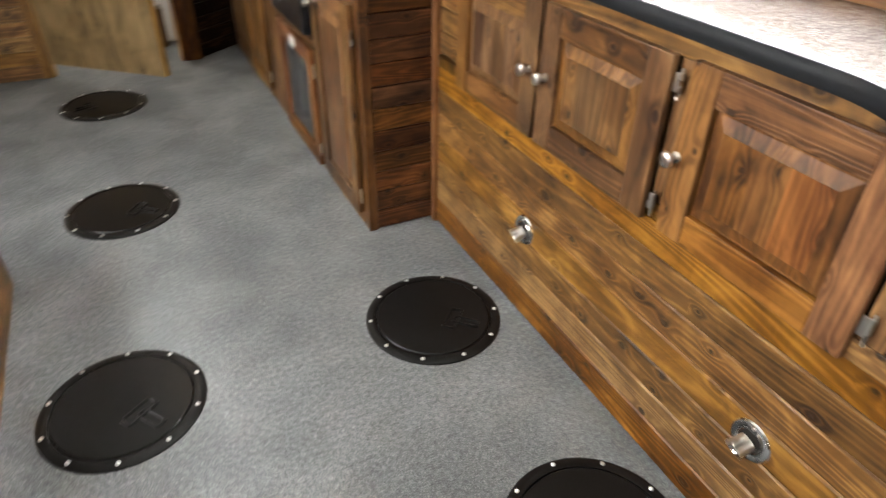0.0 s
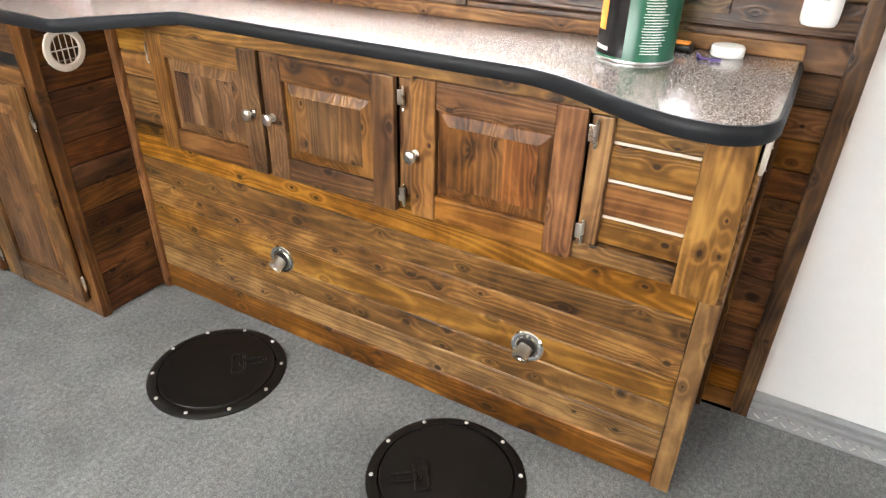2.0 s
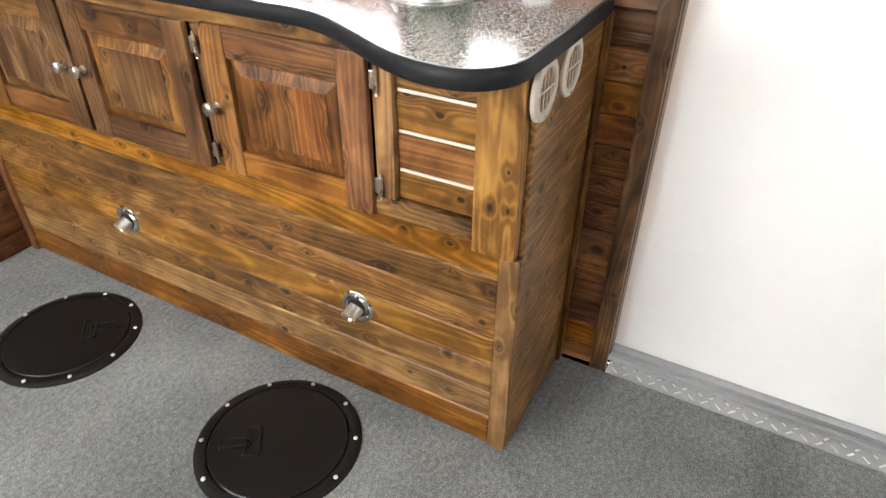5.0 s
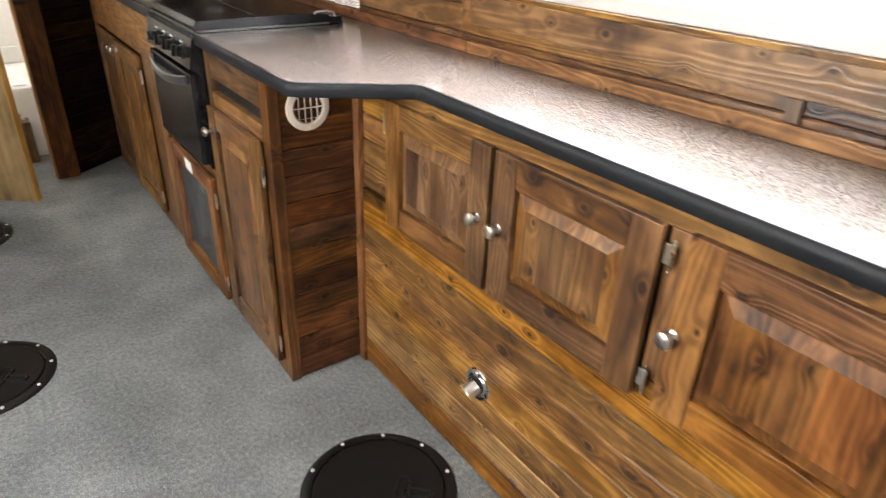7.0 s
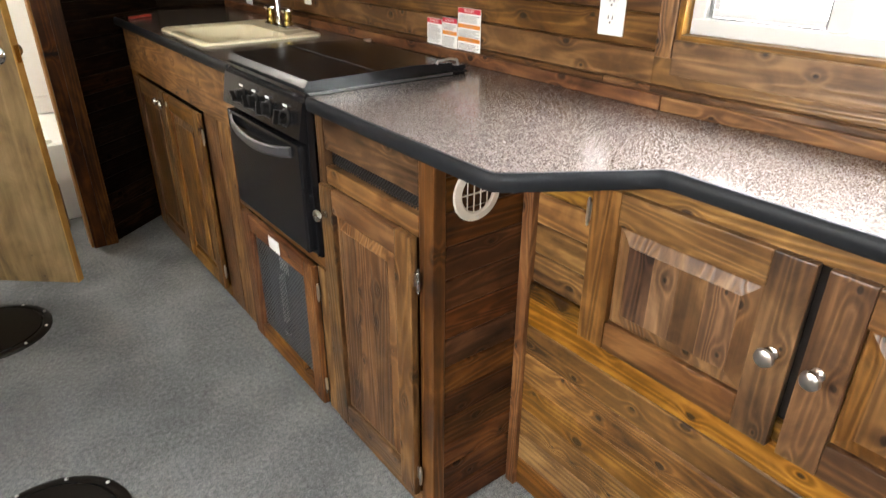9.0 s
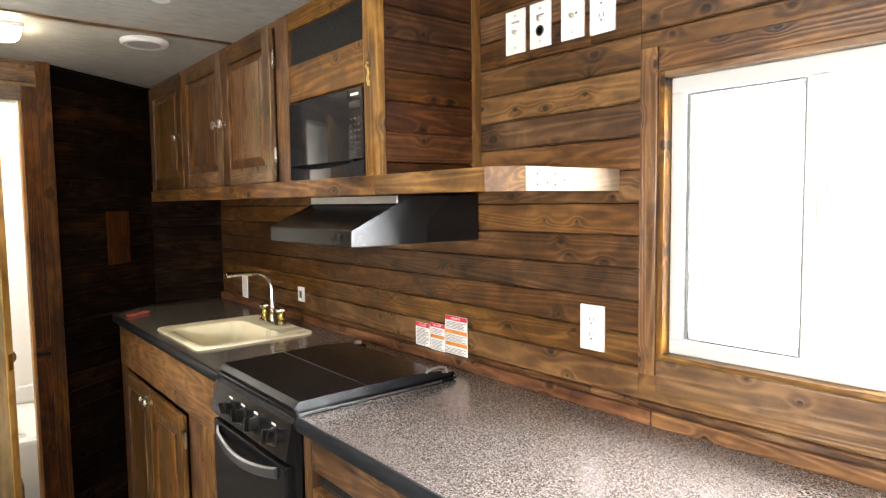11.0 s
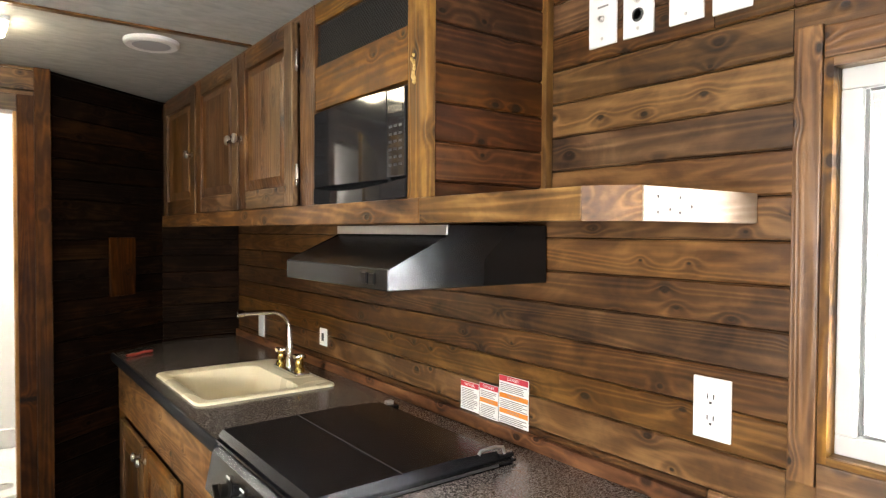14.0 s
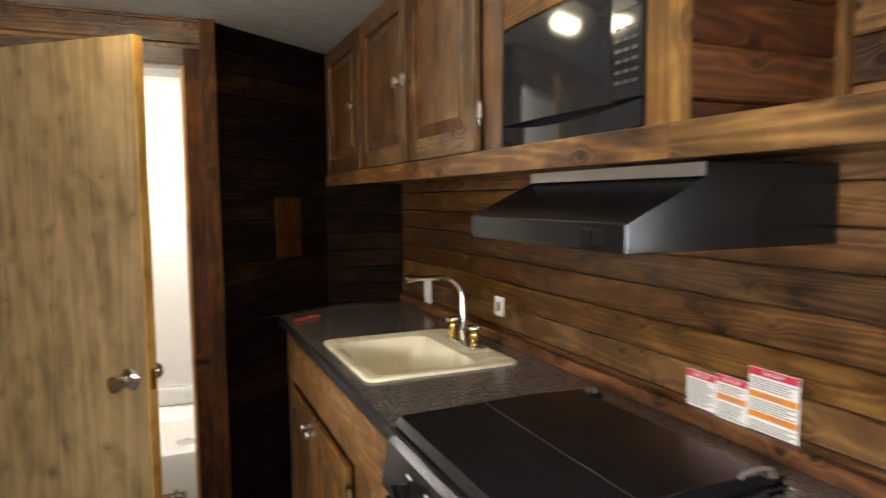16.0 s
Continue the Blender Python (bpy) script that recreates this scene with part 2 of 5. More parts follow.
DIALGREY = plain("microwave_window", (0.02, 0.02, 0.021), 0.07)
GREYGRIP = plain("grey_handle", (0.035, 0.035, 0.037), 0.35)

# ---- mesh helpers ----


def box(bm, x0, x1, y0, y1, z0, z1, bev=0.0):
    made = bmesh.ops.create_cube(bm, size=1.0, matrix=Matrix.LocRotScale(((x0 + x1) / 2, (y0 + y1) / 2, (z0 + z1) / 2), None, (x1 - x0, y1 - y0, z1 - z0)))
    if bev:
        edges = list({e for v in made["verts"] for e in v.link_edges})
        bmesh.ops.bevel(bm, geom=edges, offset=bev, segments=2, profile=0.6, affect="EDGES")
    return made["verts"]


def boxed(*args):
    bm = bmesh.new()
    box(bm, *args)
    return bm


def lathe(bm, profile, origin, way, steps=20):
    """Rings of (radius, height) round an axis."""
    m = Matrix.Translation(origin) @ Vector(way).to_track_quat("Z", "Y").to_matrix().to_4x4()
    rows = []
    for r, h in profile:
        rows.append([bm.verts.new(m @ Vector((max(r, 1e-4) * math.cos(2 * math.pi * i / steps), max(r, 1e-4) * math.sin(2 * math.pi * i / steps), h))) for i in range(steps)])
    for a, b in zip(rows, rows[1:]):
        for i in range(steps):
            bm.faces.new((a[i], a[(i + 1) % steps], b[(i + 1) % steps], b[i]))
    bm.faces.new(list(reversed(rows[0])))
    bm.faces.new(rows[-1])


def lathed(profile, origin, way, steps=20):
    bm = bmesh.new()
    lathe(bm, profile, origin, way, steps)
    return bm


def loft(bm, loops, cap0=False, cap1=False, closed=True):
    rows = [[bm.verts.new(p) for p in loop] for loop in loops]
    k = len(rows[0])
    for a, b in zip(rows, rows[1:]):
        for i in range(k if closed else k - 1):
            bm.faces.new((a[i], a[(i + 1) % k], b[(i + 1) % k], b[i]))
    if cap0:
        bm.faces.new(list(reversed(rows[0])))
    if cap1:
        bm.faces.new(rows[-1])


def tube(bm, points, radius, steps=10):
    pts = [Vector(p) for p in points]
    loops = []
    side = Vector((0.12, 0.97, 0.21))
    for i, p in enumerate(pts):
        d = (pts[min(i + 1, len(pts) - 1)] - pts[max(i - 1, 0)]).normalized()
        u = d.cross(side).normalized()
        w = d.cross(u)
        r = radius[i] if isinstance(radius, (list, tuple)) else radius
        loops.append([p + r * (u * math.cos(2 * math.pi * k / steps) + w * math.sin(2 * math.pi * k / steps)) for k in range(steps)])
    loft(bm, loops, True, True)


def prism(bm, outline, z0, z1):
    """An upright block over an outline of (x, y)."""
    a = [bm.verts.new((x, y, z0)) for x, y in outline]
    b = [bm.verts.new((x, y, z1)) for x, y in outline]
    k = len(a)
    for i in range(k):
        bm.faces.new((a[i], a[(i + 1) % k], b[(i + 1) % k], b[i]))
    bm.faces.new(list(reversed(a)))
    bm.faces.new(b)


def rounded(x0, x1, y0, y1, r, seg=5):
    out = []
    for cx, cy, a0 in ((x1 - r, y1 - r, 0), (x0 + r, y1 - r, 90), (x0 + r, y0 + r, 180), (x1 - r, y0 + r, 270)):
        for i in range(seg + 1):
            a = radians(a0 + 90 * i / seg)
            out.append((cx + r * math.cos(a), cy + r * math.sin(a)))
    return out


def finish(bm, smooth=False):
    bmesh.ops.recalc_face_normals(bm, faces=bm.faces)
    me = bpy.data.meshes.new("mesh")
    bm.to_mesh(me)
    bm.free()
    if smooth:
        me.polygons.foreach_set("use_smooth", [True] * len(me.polygons))
        me.set_sharp_from_angle(angle=radians(38))
    return me


def part(name, bm, mat, parent=None, label="", smooth=False):
    me = finish(bm, smooth)
    me.name = name
    me.materials.append(mat)
    ob = new(name, me)
    if parent is not None:
        ob.parent = parent
        ob.matrix_parent_inverse = parent.matrix_world.inverted()
    if label:
        tagged(ob, label)
    return ob


def thing(name, label, category, at=(0, 0, 0), group="", kind=""):
    ob = new(name)
    ob.empty_display_size = 0.05
    ob.location = at
    ob.matrix_world = Matrix.Translation(at)
    return tagged(ob, label, category, group, kind)


PLANK_MESH = {}


def plank_mesh(axis, length, height, thick, mat):
    """A board with chamfered edges, centred, its face towards -y (axis X) or -x (axis Y)."""
    key = (axis, round(length, 3), round(height, 3), thick, mat.name)
    if key not in PLANK_MESH:
        bm = bmesh.new()
        c = 0.0035
        prof = [(thick / 2, -height / 2), (-thick / 2 + c, -height / 2), (-thick / 2, -height / 2 + c), (-thick / 2, height / 2 - c), (-thick / 2 + c, height / 2), (thick / 2, height / 2)]
        ends = []
        for s in (-length / 2, length / 2):
            ends.append([(s, d, z) if axis == "X" else (d, s, z) for d, z in prof])
        loft(bm, ends, True, True)
        me = finish(bm)
        me.name = "plank"
        me.materials.append(mat)
        PLANK_MESH[key] = me
    return PLANK_MESH[key]


def plank(parent, axis, a0, a1, depth, z0, z1, mat, thick=0.012, turn=None):
    """One board; depth is the place of its back."""
    ob = new("plank", plank_mesh(axis, a1 - a0, z1 - z0 - 0.002, thick, mat))
    mid = (a0 + a1) / 2
    at = (mid, depth - thick / 2, (z0 + z1) / 2) if axis == "X" else (depth - thick / 2, mid, (z0 + z1) / 2)
    ob.parent = parent
    ob.matrix_parent_inverse = parent.matrix_world.inverted()
    ob.matrix_basis = (turn @ Matrix.Translation(at)) if turn is not None else Matrix.Translation(at)
    return ob


ROW = 0.0785
WALL_ROW = 0.0765

# the east wall runs out a little from the bend southwards
BEND = 2.2
SKEW = Matrix.Translation((1.575, BEND, 0)) @ Matrix.Rotation(0.036, 4, "Z") @ Matrix.Translation((-1.575, -BEND, 0))


def skewed(ob):
    """Turns a loose piece of the east wall about the bend."""
    ob.matrix_basis = SKEW @ ob.matrix_basis
    return ob


# ---- setting ----
WALL = 1.575
CEILING = 2.13
NORTH, BACK = 4.56, 4.94
WINDOW = (0.60, 2.195, 1.165, 1.805)

floor = part("floor", boxed(-1.1, 1.63, -2.1, 6.2, -0.06, 0.0), CARPET)
tagged(floor, "worn grey loop carpet over the whole floor", "floor", kind="structure")

bm = bmesh.new()
for x0, x1, y0, y1, z0, z1 in ((-1.1, 1.75, -2.1, 6.2, CEILING, CEILING + 0.06),):
    box(bm, x0, x1, y0, y1, z0, z1)
ceiling = tagged(part("ceiling", bm, CEIL), "off-white textured ceiling board", "ceiling", kind="structure")
seam = tagged(part("trim", boxed(-1.0, 1.225, 3.772, 3.797, CEILING - 0.006, CEILING, 0.002), W["walnutX"]), "thin dark wooden batten over a ceiling seam", "trim", kind="structure")

# east wall: a shell with the window and the door cut through
wall_east = thing("wall_east", "stained knotty pine plank wall with a wide window", "wall", (WALL, 2.0, 0), kind="structure")
bm = bmesh.new()
wy0, wy1, wz0, wz1 = WINDOW
for y0, y1, z0, z1 in ((wy1, 5.1, 0, CEILING), (-0.62, 0.33, 1.98, CEILING), (-2.1, -0.62, 0, CEILING)):
    box(bm, WALL + 0.0125, WALL + 0.13, y0, y1, z0, z1)
part("shell", bm, W["shadedY"], wall_east)
bm = bmesh.new()
for y0, y1, z0, z1 in ((0.33, wy0, 0, CEILING), (wy0, wy1, 0, wz0), (wy0, wy1, wz1, CEILING)):
    box(bm, WALL + 0.0125, WALL + 0.13, y0, y1, z0, z1)
skewed(part("shell", bm, W["shadedY"], wall_east))
k = 0
z = 1.441 - 19 * WALL_ROW
while z < CEILING - 0.01:
    top = min(z + WALL_ROW, CEILING)
    if z > 0.90:
        if top <= wz0 - 0.02 or z >= wz1 + 0.01:
            cuts = [0.34, 1.27, BEND + 0.045] + ([2.385 if k % 2 else 3.15 + 0.42 * (k % 3)] if k % 3 == 1 else []) + [BACK]
        else:
            cuts = None
        if cuts:
            for a, b in zip(cuts, cuts[1:]):
                board = plank(wall_east, "Y", a + 0.001, b - 0.001, WALL + 0.012, z, top, W["walnutY"])
                if b < BEND + 0.05:
                    skewed(board)
        else:
            lo, hi = max(z, 0), top
            skewed(plank(wall_east, "Y", 0.34, wy0 - 0.055, WALL + 0.012, z, top, W["walnutY"]))
            plank(wall_east, "Y", wy1 + 0.046, BACK, WALL + 0.012, z, top, W["walnutY"])
    else:
        skewed(plank(wall_east, "Y", 0.34, 0.46, WALL + 0.012, max(z, 0.0), top, W["redY"]))
        if z < 0.9:
            plank(wall_east, "Y", -2.0, -0.70, WALL + 0.012, max(z, 0.0), top, W["honeyY"])
    z, k = top, k + 1

window_1 = thing("window_1", "wide white vinyl sliding window in a stained pine surround", "window", (WALL, 1.4, wz0), kind="structure")
for nm, y0, y1, z0, z1, mat in (("side_trim", wy1, wy1 + 0.045, wz0 - 0.04, wz1 + 0.055, W["walnutZ"]), ("side_trim", wy0 - 0.05, wy0, wz0 - 0.04, wz1 + 0.055, W["walnutZ"]),
                                ("head_trim", wy0, wy1, wz1, wz1 + 0.05, W["walnutY"]), ("sill_trim", wy0, wy1, wz0 - 0.075, wz0, W["walnutY"])):
    part(nm, boxed(WALL - 0.013, WALL + 0.001, y0 + 0.001, y1 - 0.001, z0, z1, 0.003), mat, window_1)
for nm, y0, y1, z0, z1, mat in (("reveal", wy1 - 0.014, wy1, wz0, wz1, W["honeyZ"]), ("reveal", wy0, wy0 + 0.014, wz0, wz1, W["honeyZ"]), ("reveal", wy0 + 0.014, wy1 - 0.014, wz1 - 0.014, wz1, W["walnutY"]), ("reveal", wy0 + 0.014, wy1 - 0.014, wz0, wz0 + 0.012, W["honeyY"])):
    part(nm, boxed(WALL - 0.008, WALL + 0.05, y0, y1, z0, z1), mat, window_1)
fx0, fx1 = WALL + 0.022, WALL + 0.085
iy0, iy1, iz0, iz1 = wy0 + 0.014, wy1 - 0.014, wz0 + 0.012, wz1 - 0.014
for y0, y1, z0, z1 in ((iy0, iy1, iz0, iz0 + 0.032), (iy0, iy1, iz1 - 0.034, iz1), (iy0, iy0 + 0.035, iz0 + 0.032, iz1 - 0.034), (iy1 - 0.030, iy1, iz0 + 0.032, iz1 - 0.034)):
    part("window_frame", boxed(fx0, fx1, y0, y1, z0, z1, 0.003), VINYL, window_1)
for cy in (1.886, 0.93):
    part("mullion", boxed(fx0 + 0.008, fx1 - 0.008, cy - 0.020, cy + 0.022, iz0 + 0.032, iz1 - 0.034, 0.003), VINYL, window_1)
part("window_latch", boxed(fx0 - 0.002, fx0 + 0.010, 1.870, 1.883, 1.47, 1.545, 0.003), ALU, window_1)
for y0, y1 in ((iy0 + 0.035, 0.91), (0.952, 1.866), (1.908, iy1 - 0.030)):
    pane = part("pane", boxed(fx1 - 0.03, fx1 - 0.026, y0, y1, iz0 + 0.032, iz1 - 0.034), GLASS, window_1)
    pane.visible_shadow = False
GASKET = plain("grey_gasket", (0.16, 0.16, 0.155), 0.6)
for y0, y1, z0, z1 in ((1.9085, 1.912, iz0 + 0.034, iz1 - 0.036), (iy1 - 0.036, iy1 - 0.031, iz0 + 0.034, iz1 - 0.036), (1.913, iy1 - 0.037, iz1 - 0.039, iz1 - 0.035), (1.913, iy1 - 0.037, iz0 + 0.033, iz0 + 0.036)):
    part("gasket", boxed(fx0 + 0.012, fx0 + 0.020, y0, y1, z0, z1), GASKET, window_1)
for y0, y1, z0, z1 in ((1.913, iy1 - 0.037, iz0 + 0.037, iz0 + 0.052), (1.913, iy1 - 0.037, iz1 - 0.054, iz1 - 0.040), (iy1 - 0.052, iy1 - 0.038, iz0 + 0.053, iz1 - 0.055)):
    part("sash_edge", boxed(fx0 + 0.016, fx0 + 0.030, y0, y1, z0, z1, 0.002), VINYL, window_1)
skewed(window_1)
batten = tagged(part("trim", boxed(WALL - 0.012, WALL + 0.001, 1.255, 1.285, 1.045, wz0 - 0.076, 0.002), W["walnutZ"]), "short upright pine batten under the window", "trim", kind="structure")
skewed(batten)
backdrop = tagged(part("backdrop", boxed(3.2, 3.22, -2.5, 6.5, -0.5, 4.5), BACKDROP), "bright overcast snow light outside the window", "backdrop", kind="structure")

# exit door in the east wall
door_1 = thing("door_1", "closed white fibreglass entry door", "door", (1.74, -0.15, 0.05), kind="structure")
part("leaf", boxed(1.722, 1.76, -0.60, 0.31, 0.034, 1.97, 0.004), DOORWHITE, door_1)
bm = bmesh.new()
prism_out = rounded(-0.10, 0.02, 1.20, 1.34, 0.03)
loft(bm, [[(1.7215, y, z) for y, z in prism_out], [(1.714, y * 0.96 - 0.0016, z * 0.97 + 0.038) for y, z in prism_out]], True, True)
part("latch_plate", bm, DOORWHITE, door_1)
part("threshold", boxed(1.700, 1.76, -0.62, 0.33, 0.0, 0.032, 0.003), SILL, door_1)
part("threshold_lip", boxed(1.682, 1.700, -0.62, 0.33, 0.0, 0.018, 0.003), SILL, door_1)
part("jamb", boxed(1.655, 1.70, 0.298, 0.332, 0.046, 1.98, 0.003), W["walnutZ"], door_1)
part("jamb", boxed(1.655, 1.70, -0.65, -0.615, 0.046, 1.98, 0.003), W["walnutZ"], door_1)
part("architrave", boxed(1.628, 1.655, 0.300, 0.345, 0.0, CEILING, 0.004), W["walnutZ"], door_1)
part("architrave", boxed(1.575, 1.655, -0.70, -0.65, 0.0, CEILING, 0.004), W["walnutZ"], door_1)
plate = thing("floor_trim", "aluminium diamond tread plate by the entry door", "trim", (1.65, -0.15, 0), kind="structure")
part("plate", boxed(1.628, 1.682, -0.62, 0.298, -0.01, 0.004), SILL, plate)
bm = bmesh.new()
for i in range(26):
    for j in range(2):
        v = box(bm, -0.011, 0.011, -0.003, 0.003, 0, 0.002)
        bmesh.ops.transform(bm, verts=v, matrix=pose(1.643 + 0.026 * j, -0.60 + i * 0.035 + 0.017 * j, 0.004, 0, 0, 45 if (i + j) % 2 else -45))
part("tread_bars", bm, CHROME, plate)

# north wall with the bathroom doorway
DX0, DX1, DTOP = -0.075, 0.632, 1.965
wall_north = thing("wall_north", "stained pine wall around the bathroom doorway", "wall", (0, NORTH, 0), kind="structure")
bm = bmesh.new()
for x0, x1, z0, z1 in ((-1.1, DX0, 0, CEILING), (DX1, 0.70, 0, CEILING), (DX0, DX1, DTOP, CEILING)):
    box(bm, x0, x1, NORTH, NORTH + 0.07, z0, z1)
part("shell", bm, W["walnutX"], wall_north)
z = 0.0
while z < CEILING - 0.01:
    top = min(z + ROW, CEILING)
    plank(wall_north, "X", -1.0, DX0 - 0.05, NORTH, z, top, W["honeyX"])
    if z > DTOP + 0.03:
        plank(wall_north, "X", DX0 - 0.05, DX1 + 0.06, NORTH, z, top, W["walnutX"])
    z = top
door_frame = thing("door_frame", "stained pine casing of the bathroom doorway", "door frame", (DX1, NORTH, 0), kind="structure")
part("casing", boxed(DX1 - 0.002, DX1 + 0.052, NORTH - 0.018, NORTH - 0.001, 0, DTOP + 0.06, 0.003), W["darkred_shadeZ"], door_frame)
part("casing", boxed(DX0 - 0.05, DX0, NORTH - 0.018, NORTH - 0.001, 0, DTOP + 0.06, 0.003), W["honeyZ"], door_frame)
part("casing", boxed(DX0, DX1 - 0.002, NORTH - 0.018, NORTH - 0.001, DTOP, DTOP + 0.06, 0.003), W["walnutX"], door_frame)
part("jamb", boxed(DX1 - 0.012, DX1, NORTH + 0.001, NORTH + 0.072, 0, DTOP, 0.002), EDGE, door_frame)
part("jamb", boxed(DX0, DX0 + 0.012, NORTH + 0.001, NORTH + 0.072, 0, DTOP, 0.002), EDGE, door_frame)
part("strike_plate", boxed(DX1 - 0.0135, DX1 - 0.011, NORTH + 0.02, NORTH + 0.045, 0.96, 1.02), BRASS, door_frame)
part("corner_post", boxed(DX1 + 0.052, DX1 + 0.105, NORTH - 0.02, NORTH + 0.06, 0, CEILING, 0.003), W["darkred_shadeZ"], door_frame)

# angled wall and end wall beside the sink
P0, P1 = Vector((0.735, NORTH + 0.02, 0)), Vector((1.21, BACK, 0))
run = P1 - P0
turn_a = Matrix.Translation(P0) @ Matrix.Rotation(math.atan2(run.y, run.x), 4, "Z")
# both walls take a near-black tone that paints in the corner's shade
wall_angled = thing("wall_angled", "stained pine wall set at an angle, coloured near black for corner shade", "wall", tuple(P0), kind="structure")
bm = bmesh.new()
v = box(bm, 0.0, run.length + 0.03, 0.0, 0.05, 0, CEILING)
bmesh.ops.transform(bm, verts=v, matrix=turn_a)
part("shell", bm, W["shadedX"], wall_angled)
wall_end = thing("wall_end", "stained pine plank wall behind the counter end, its shade put into the colour", "wall", (1.4, BACK, 0), kind="structure")
part("shell", boxed(1.20, WALL + 0.05, BACK, BACK + 0.06, 0, CEILING), W["shadedX"], wall_end)
z = 0.0
while z < CEILING - 0.01:
    top = min(z + ROW, CEILING)
    plank(wall_angled, "X", 0.0, run.length - 0.004, 0.0, z, top, W["shadedX"], 0.012, turn_a)
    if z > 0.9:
        plank(wall_end, "X", 1.215, WALL - 0.001, BACK, z, top, W["shadedX"])
    z = top
access = thing("access_panel", "small framed pine access panel on the dark wall", "panel", tuple(turn_a @ Vector((0.33, 0, 1.25))))
bm = bmesh.new()
v = box(bm, 0.27, 0.41, -0.024, -0.0125, 1.25, 1.50, 0.003)
bmesh.ops.transform(bm, verts=bm.verts[:], matrix=turn_a)
# darker tone carries the dim corner's shade
part("cover", bm, W["darkred_shadeZ"], access)

# west and south sides
# the west side is unseen; its window is added to light the room
wall_west = thing("wall_west", "unseen stained pine wall with an added wide window", "wall", (-1.0, 1.2, 0), kind="structure")
bm = bmesh.new()
for y0, y1, z0, z1 in ((-2.1, 0.45, 0, CEILING), (2.75, 6.2, 0, CEILING), (0.45, 2.75, 0, 1.15), (0.45, 2.75, 1.80, CEILING)):
    box(bm, -1.1, -1.0, y0, y1, z0, z1)
part("shell", bm, W["walnutY"], wall_west)
window_2 = thing("window_2", "unseen white framed window added to let in light", "window", (-1.0, 1.2, 1.15), kind="structure")
for y0, y1, z0, z1 in ((0.45, 2.75, 1.15, 1.19), (0.45, 2.75, 1.76, 1.80), (0.45, 0.49, 1.19, 1.76), (2.71, 2.75, 1.19, 1.76), (1.58, 1.62, 1.19, 1.76)):
    part("window_frame", boxed(-1.07, -1.02, y0, y1, z0, z1), VINYL, window_2)
part("backdrop", boxed(-2.52, -2.5, -2.5, 5.0, -0.5, 4.5), BACKDROP_WEST)
tagged(bpy.data.objects["backdrop.001"], "glowing sheet added outside the unseen west window", "backdrop", kind="structure")
# unseen end wall; the opening is added to hold the south fill lamp
wall_south = thing("wall_south", "unseen stained pine end wall with an opening added for light", "wall", (0.3, -2.0, 0), kind="structure")
bm = bmesh.new()
for x0, x1, z0, z1 in ((-1.1, -0.3, 0, CEILING), (0.9, 1.75, 0, CEILING), (-0.3, 0.9, 0, 1.15), (-0.3, 0.9, 1.80, CEILING)):
    box(bm, x0, x1, -2.1, -2.0, z0, z1)
part("shell", bm, W["walnutX"], wall_south)

# bathroom beyond the doorway
bath = thing("wall_bath", "plain white bathroom walls", "wall", (0.3, 6.0, 0), kind="structure")
bm = bmesh.new()
box(bm, -1.1, 1.2, 5.75, 5.85, 0, CEILING)
part("wall_panel", bm, BATHWHITE, bath)
part("wall_panel", boxed(0.75, 0.80, NORTH + 0.10, 5.749, 0, CEILING), BATHWHITE, bath)
part("wall_panel", boxed(-0.999, -0.96, NORTH + 0.071, 5.749, 0, CEILING), BATHWHITE, bath)
shower = thing("shower_base", "white moulded shower base with a raised apron", "shower base", (0.3, 5.0, 0))
bm = bmesh.new()
loops = []
for inset, zz in ((0.0, 0.0), (0.0, 0.375), (0.012, 0.395), (0.05, 0.40), (0.075, 0.385), (0.11, 0.34)):
    loops.append([(x, y, zz) for x, y in rounded(-0.95 + inset, 0.748 - inset, 5.0 + inset, 5.748 - inset, 0.04 + inset * 0.5)])
loft(bm, loops, True, True)
part("basin", bm, BATHWHITE, shower, smooth=True)
part("drain", lathed([(0.045, 0.0), (0.045, 0.003), (0.03, 0.004), (0.028, 0.002)], (0.60, 5.30, 0.341), (0, 0, 1)), CHROME, shower, "chrome drain")
part("wall_flange", boxed(-0.95, 0.747, 5.715, 5.748, 0.402, 0.50, 0.008), BATHWHITE, shower)
box_b = thing("wooden_box", "small dark wooden box with a metal top", "box", (0.54, 4.95, 0))
part("body", boxed(0.49, 0.585, 4.88, 4.995, 0.0, 0.235, 0.004), W["walnutZ"], box_b)
part("valve", lathed([(0.018, 0), (0.018, 0.012), (0.008, 0.016), (0.008, 0.03), (0.014, 0.034), (0.012, 0.042)], (0.545, 4.93, 0.235), (0, 0, 1)), CHROME, box_b)
# lamp added above the door head, out of view, to whiten the bathroom
bath_fill = thing("ceiling_light", "unseen warm lamp added to brighten the bathroom", "ceiling light", (0.3, 5.2, CEILING))
part("base", lathed([(0.12, 0), (0.12, -0.012), (0.11, -0.02)], (0.3, 5.2, CEILING), (0, 0, 1)), WHITE, bath_fill)
part("diffuser", lathed([(0.105, -0.02), (0.10, -0.04), (0.05, -0.055), (0.0, -0.058)], (0.3, 5.2, CEILING), (0, 0, 1)), BATH_FILL, bath_fill)

# bathroom door, standing open
HX, HY = DX0 + 0.02, NORTH - 0.03
door_2 = thing("door_2", "open bathroom door in knotty wood laminate", "door", (HX, HY, 0.085), kind="structure")
leaf_m = Matrix.Translation((HX, HY, 0)) @ Matrix.Rotation(math.atan2(4.06 - HY, 0.50 - HX), 4, "Z")
LEAF = math.hypot(4.06 - HY, 0.50 - HX)


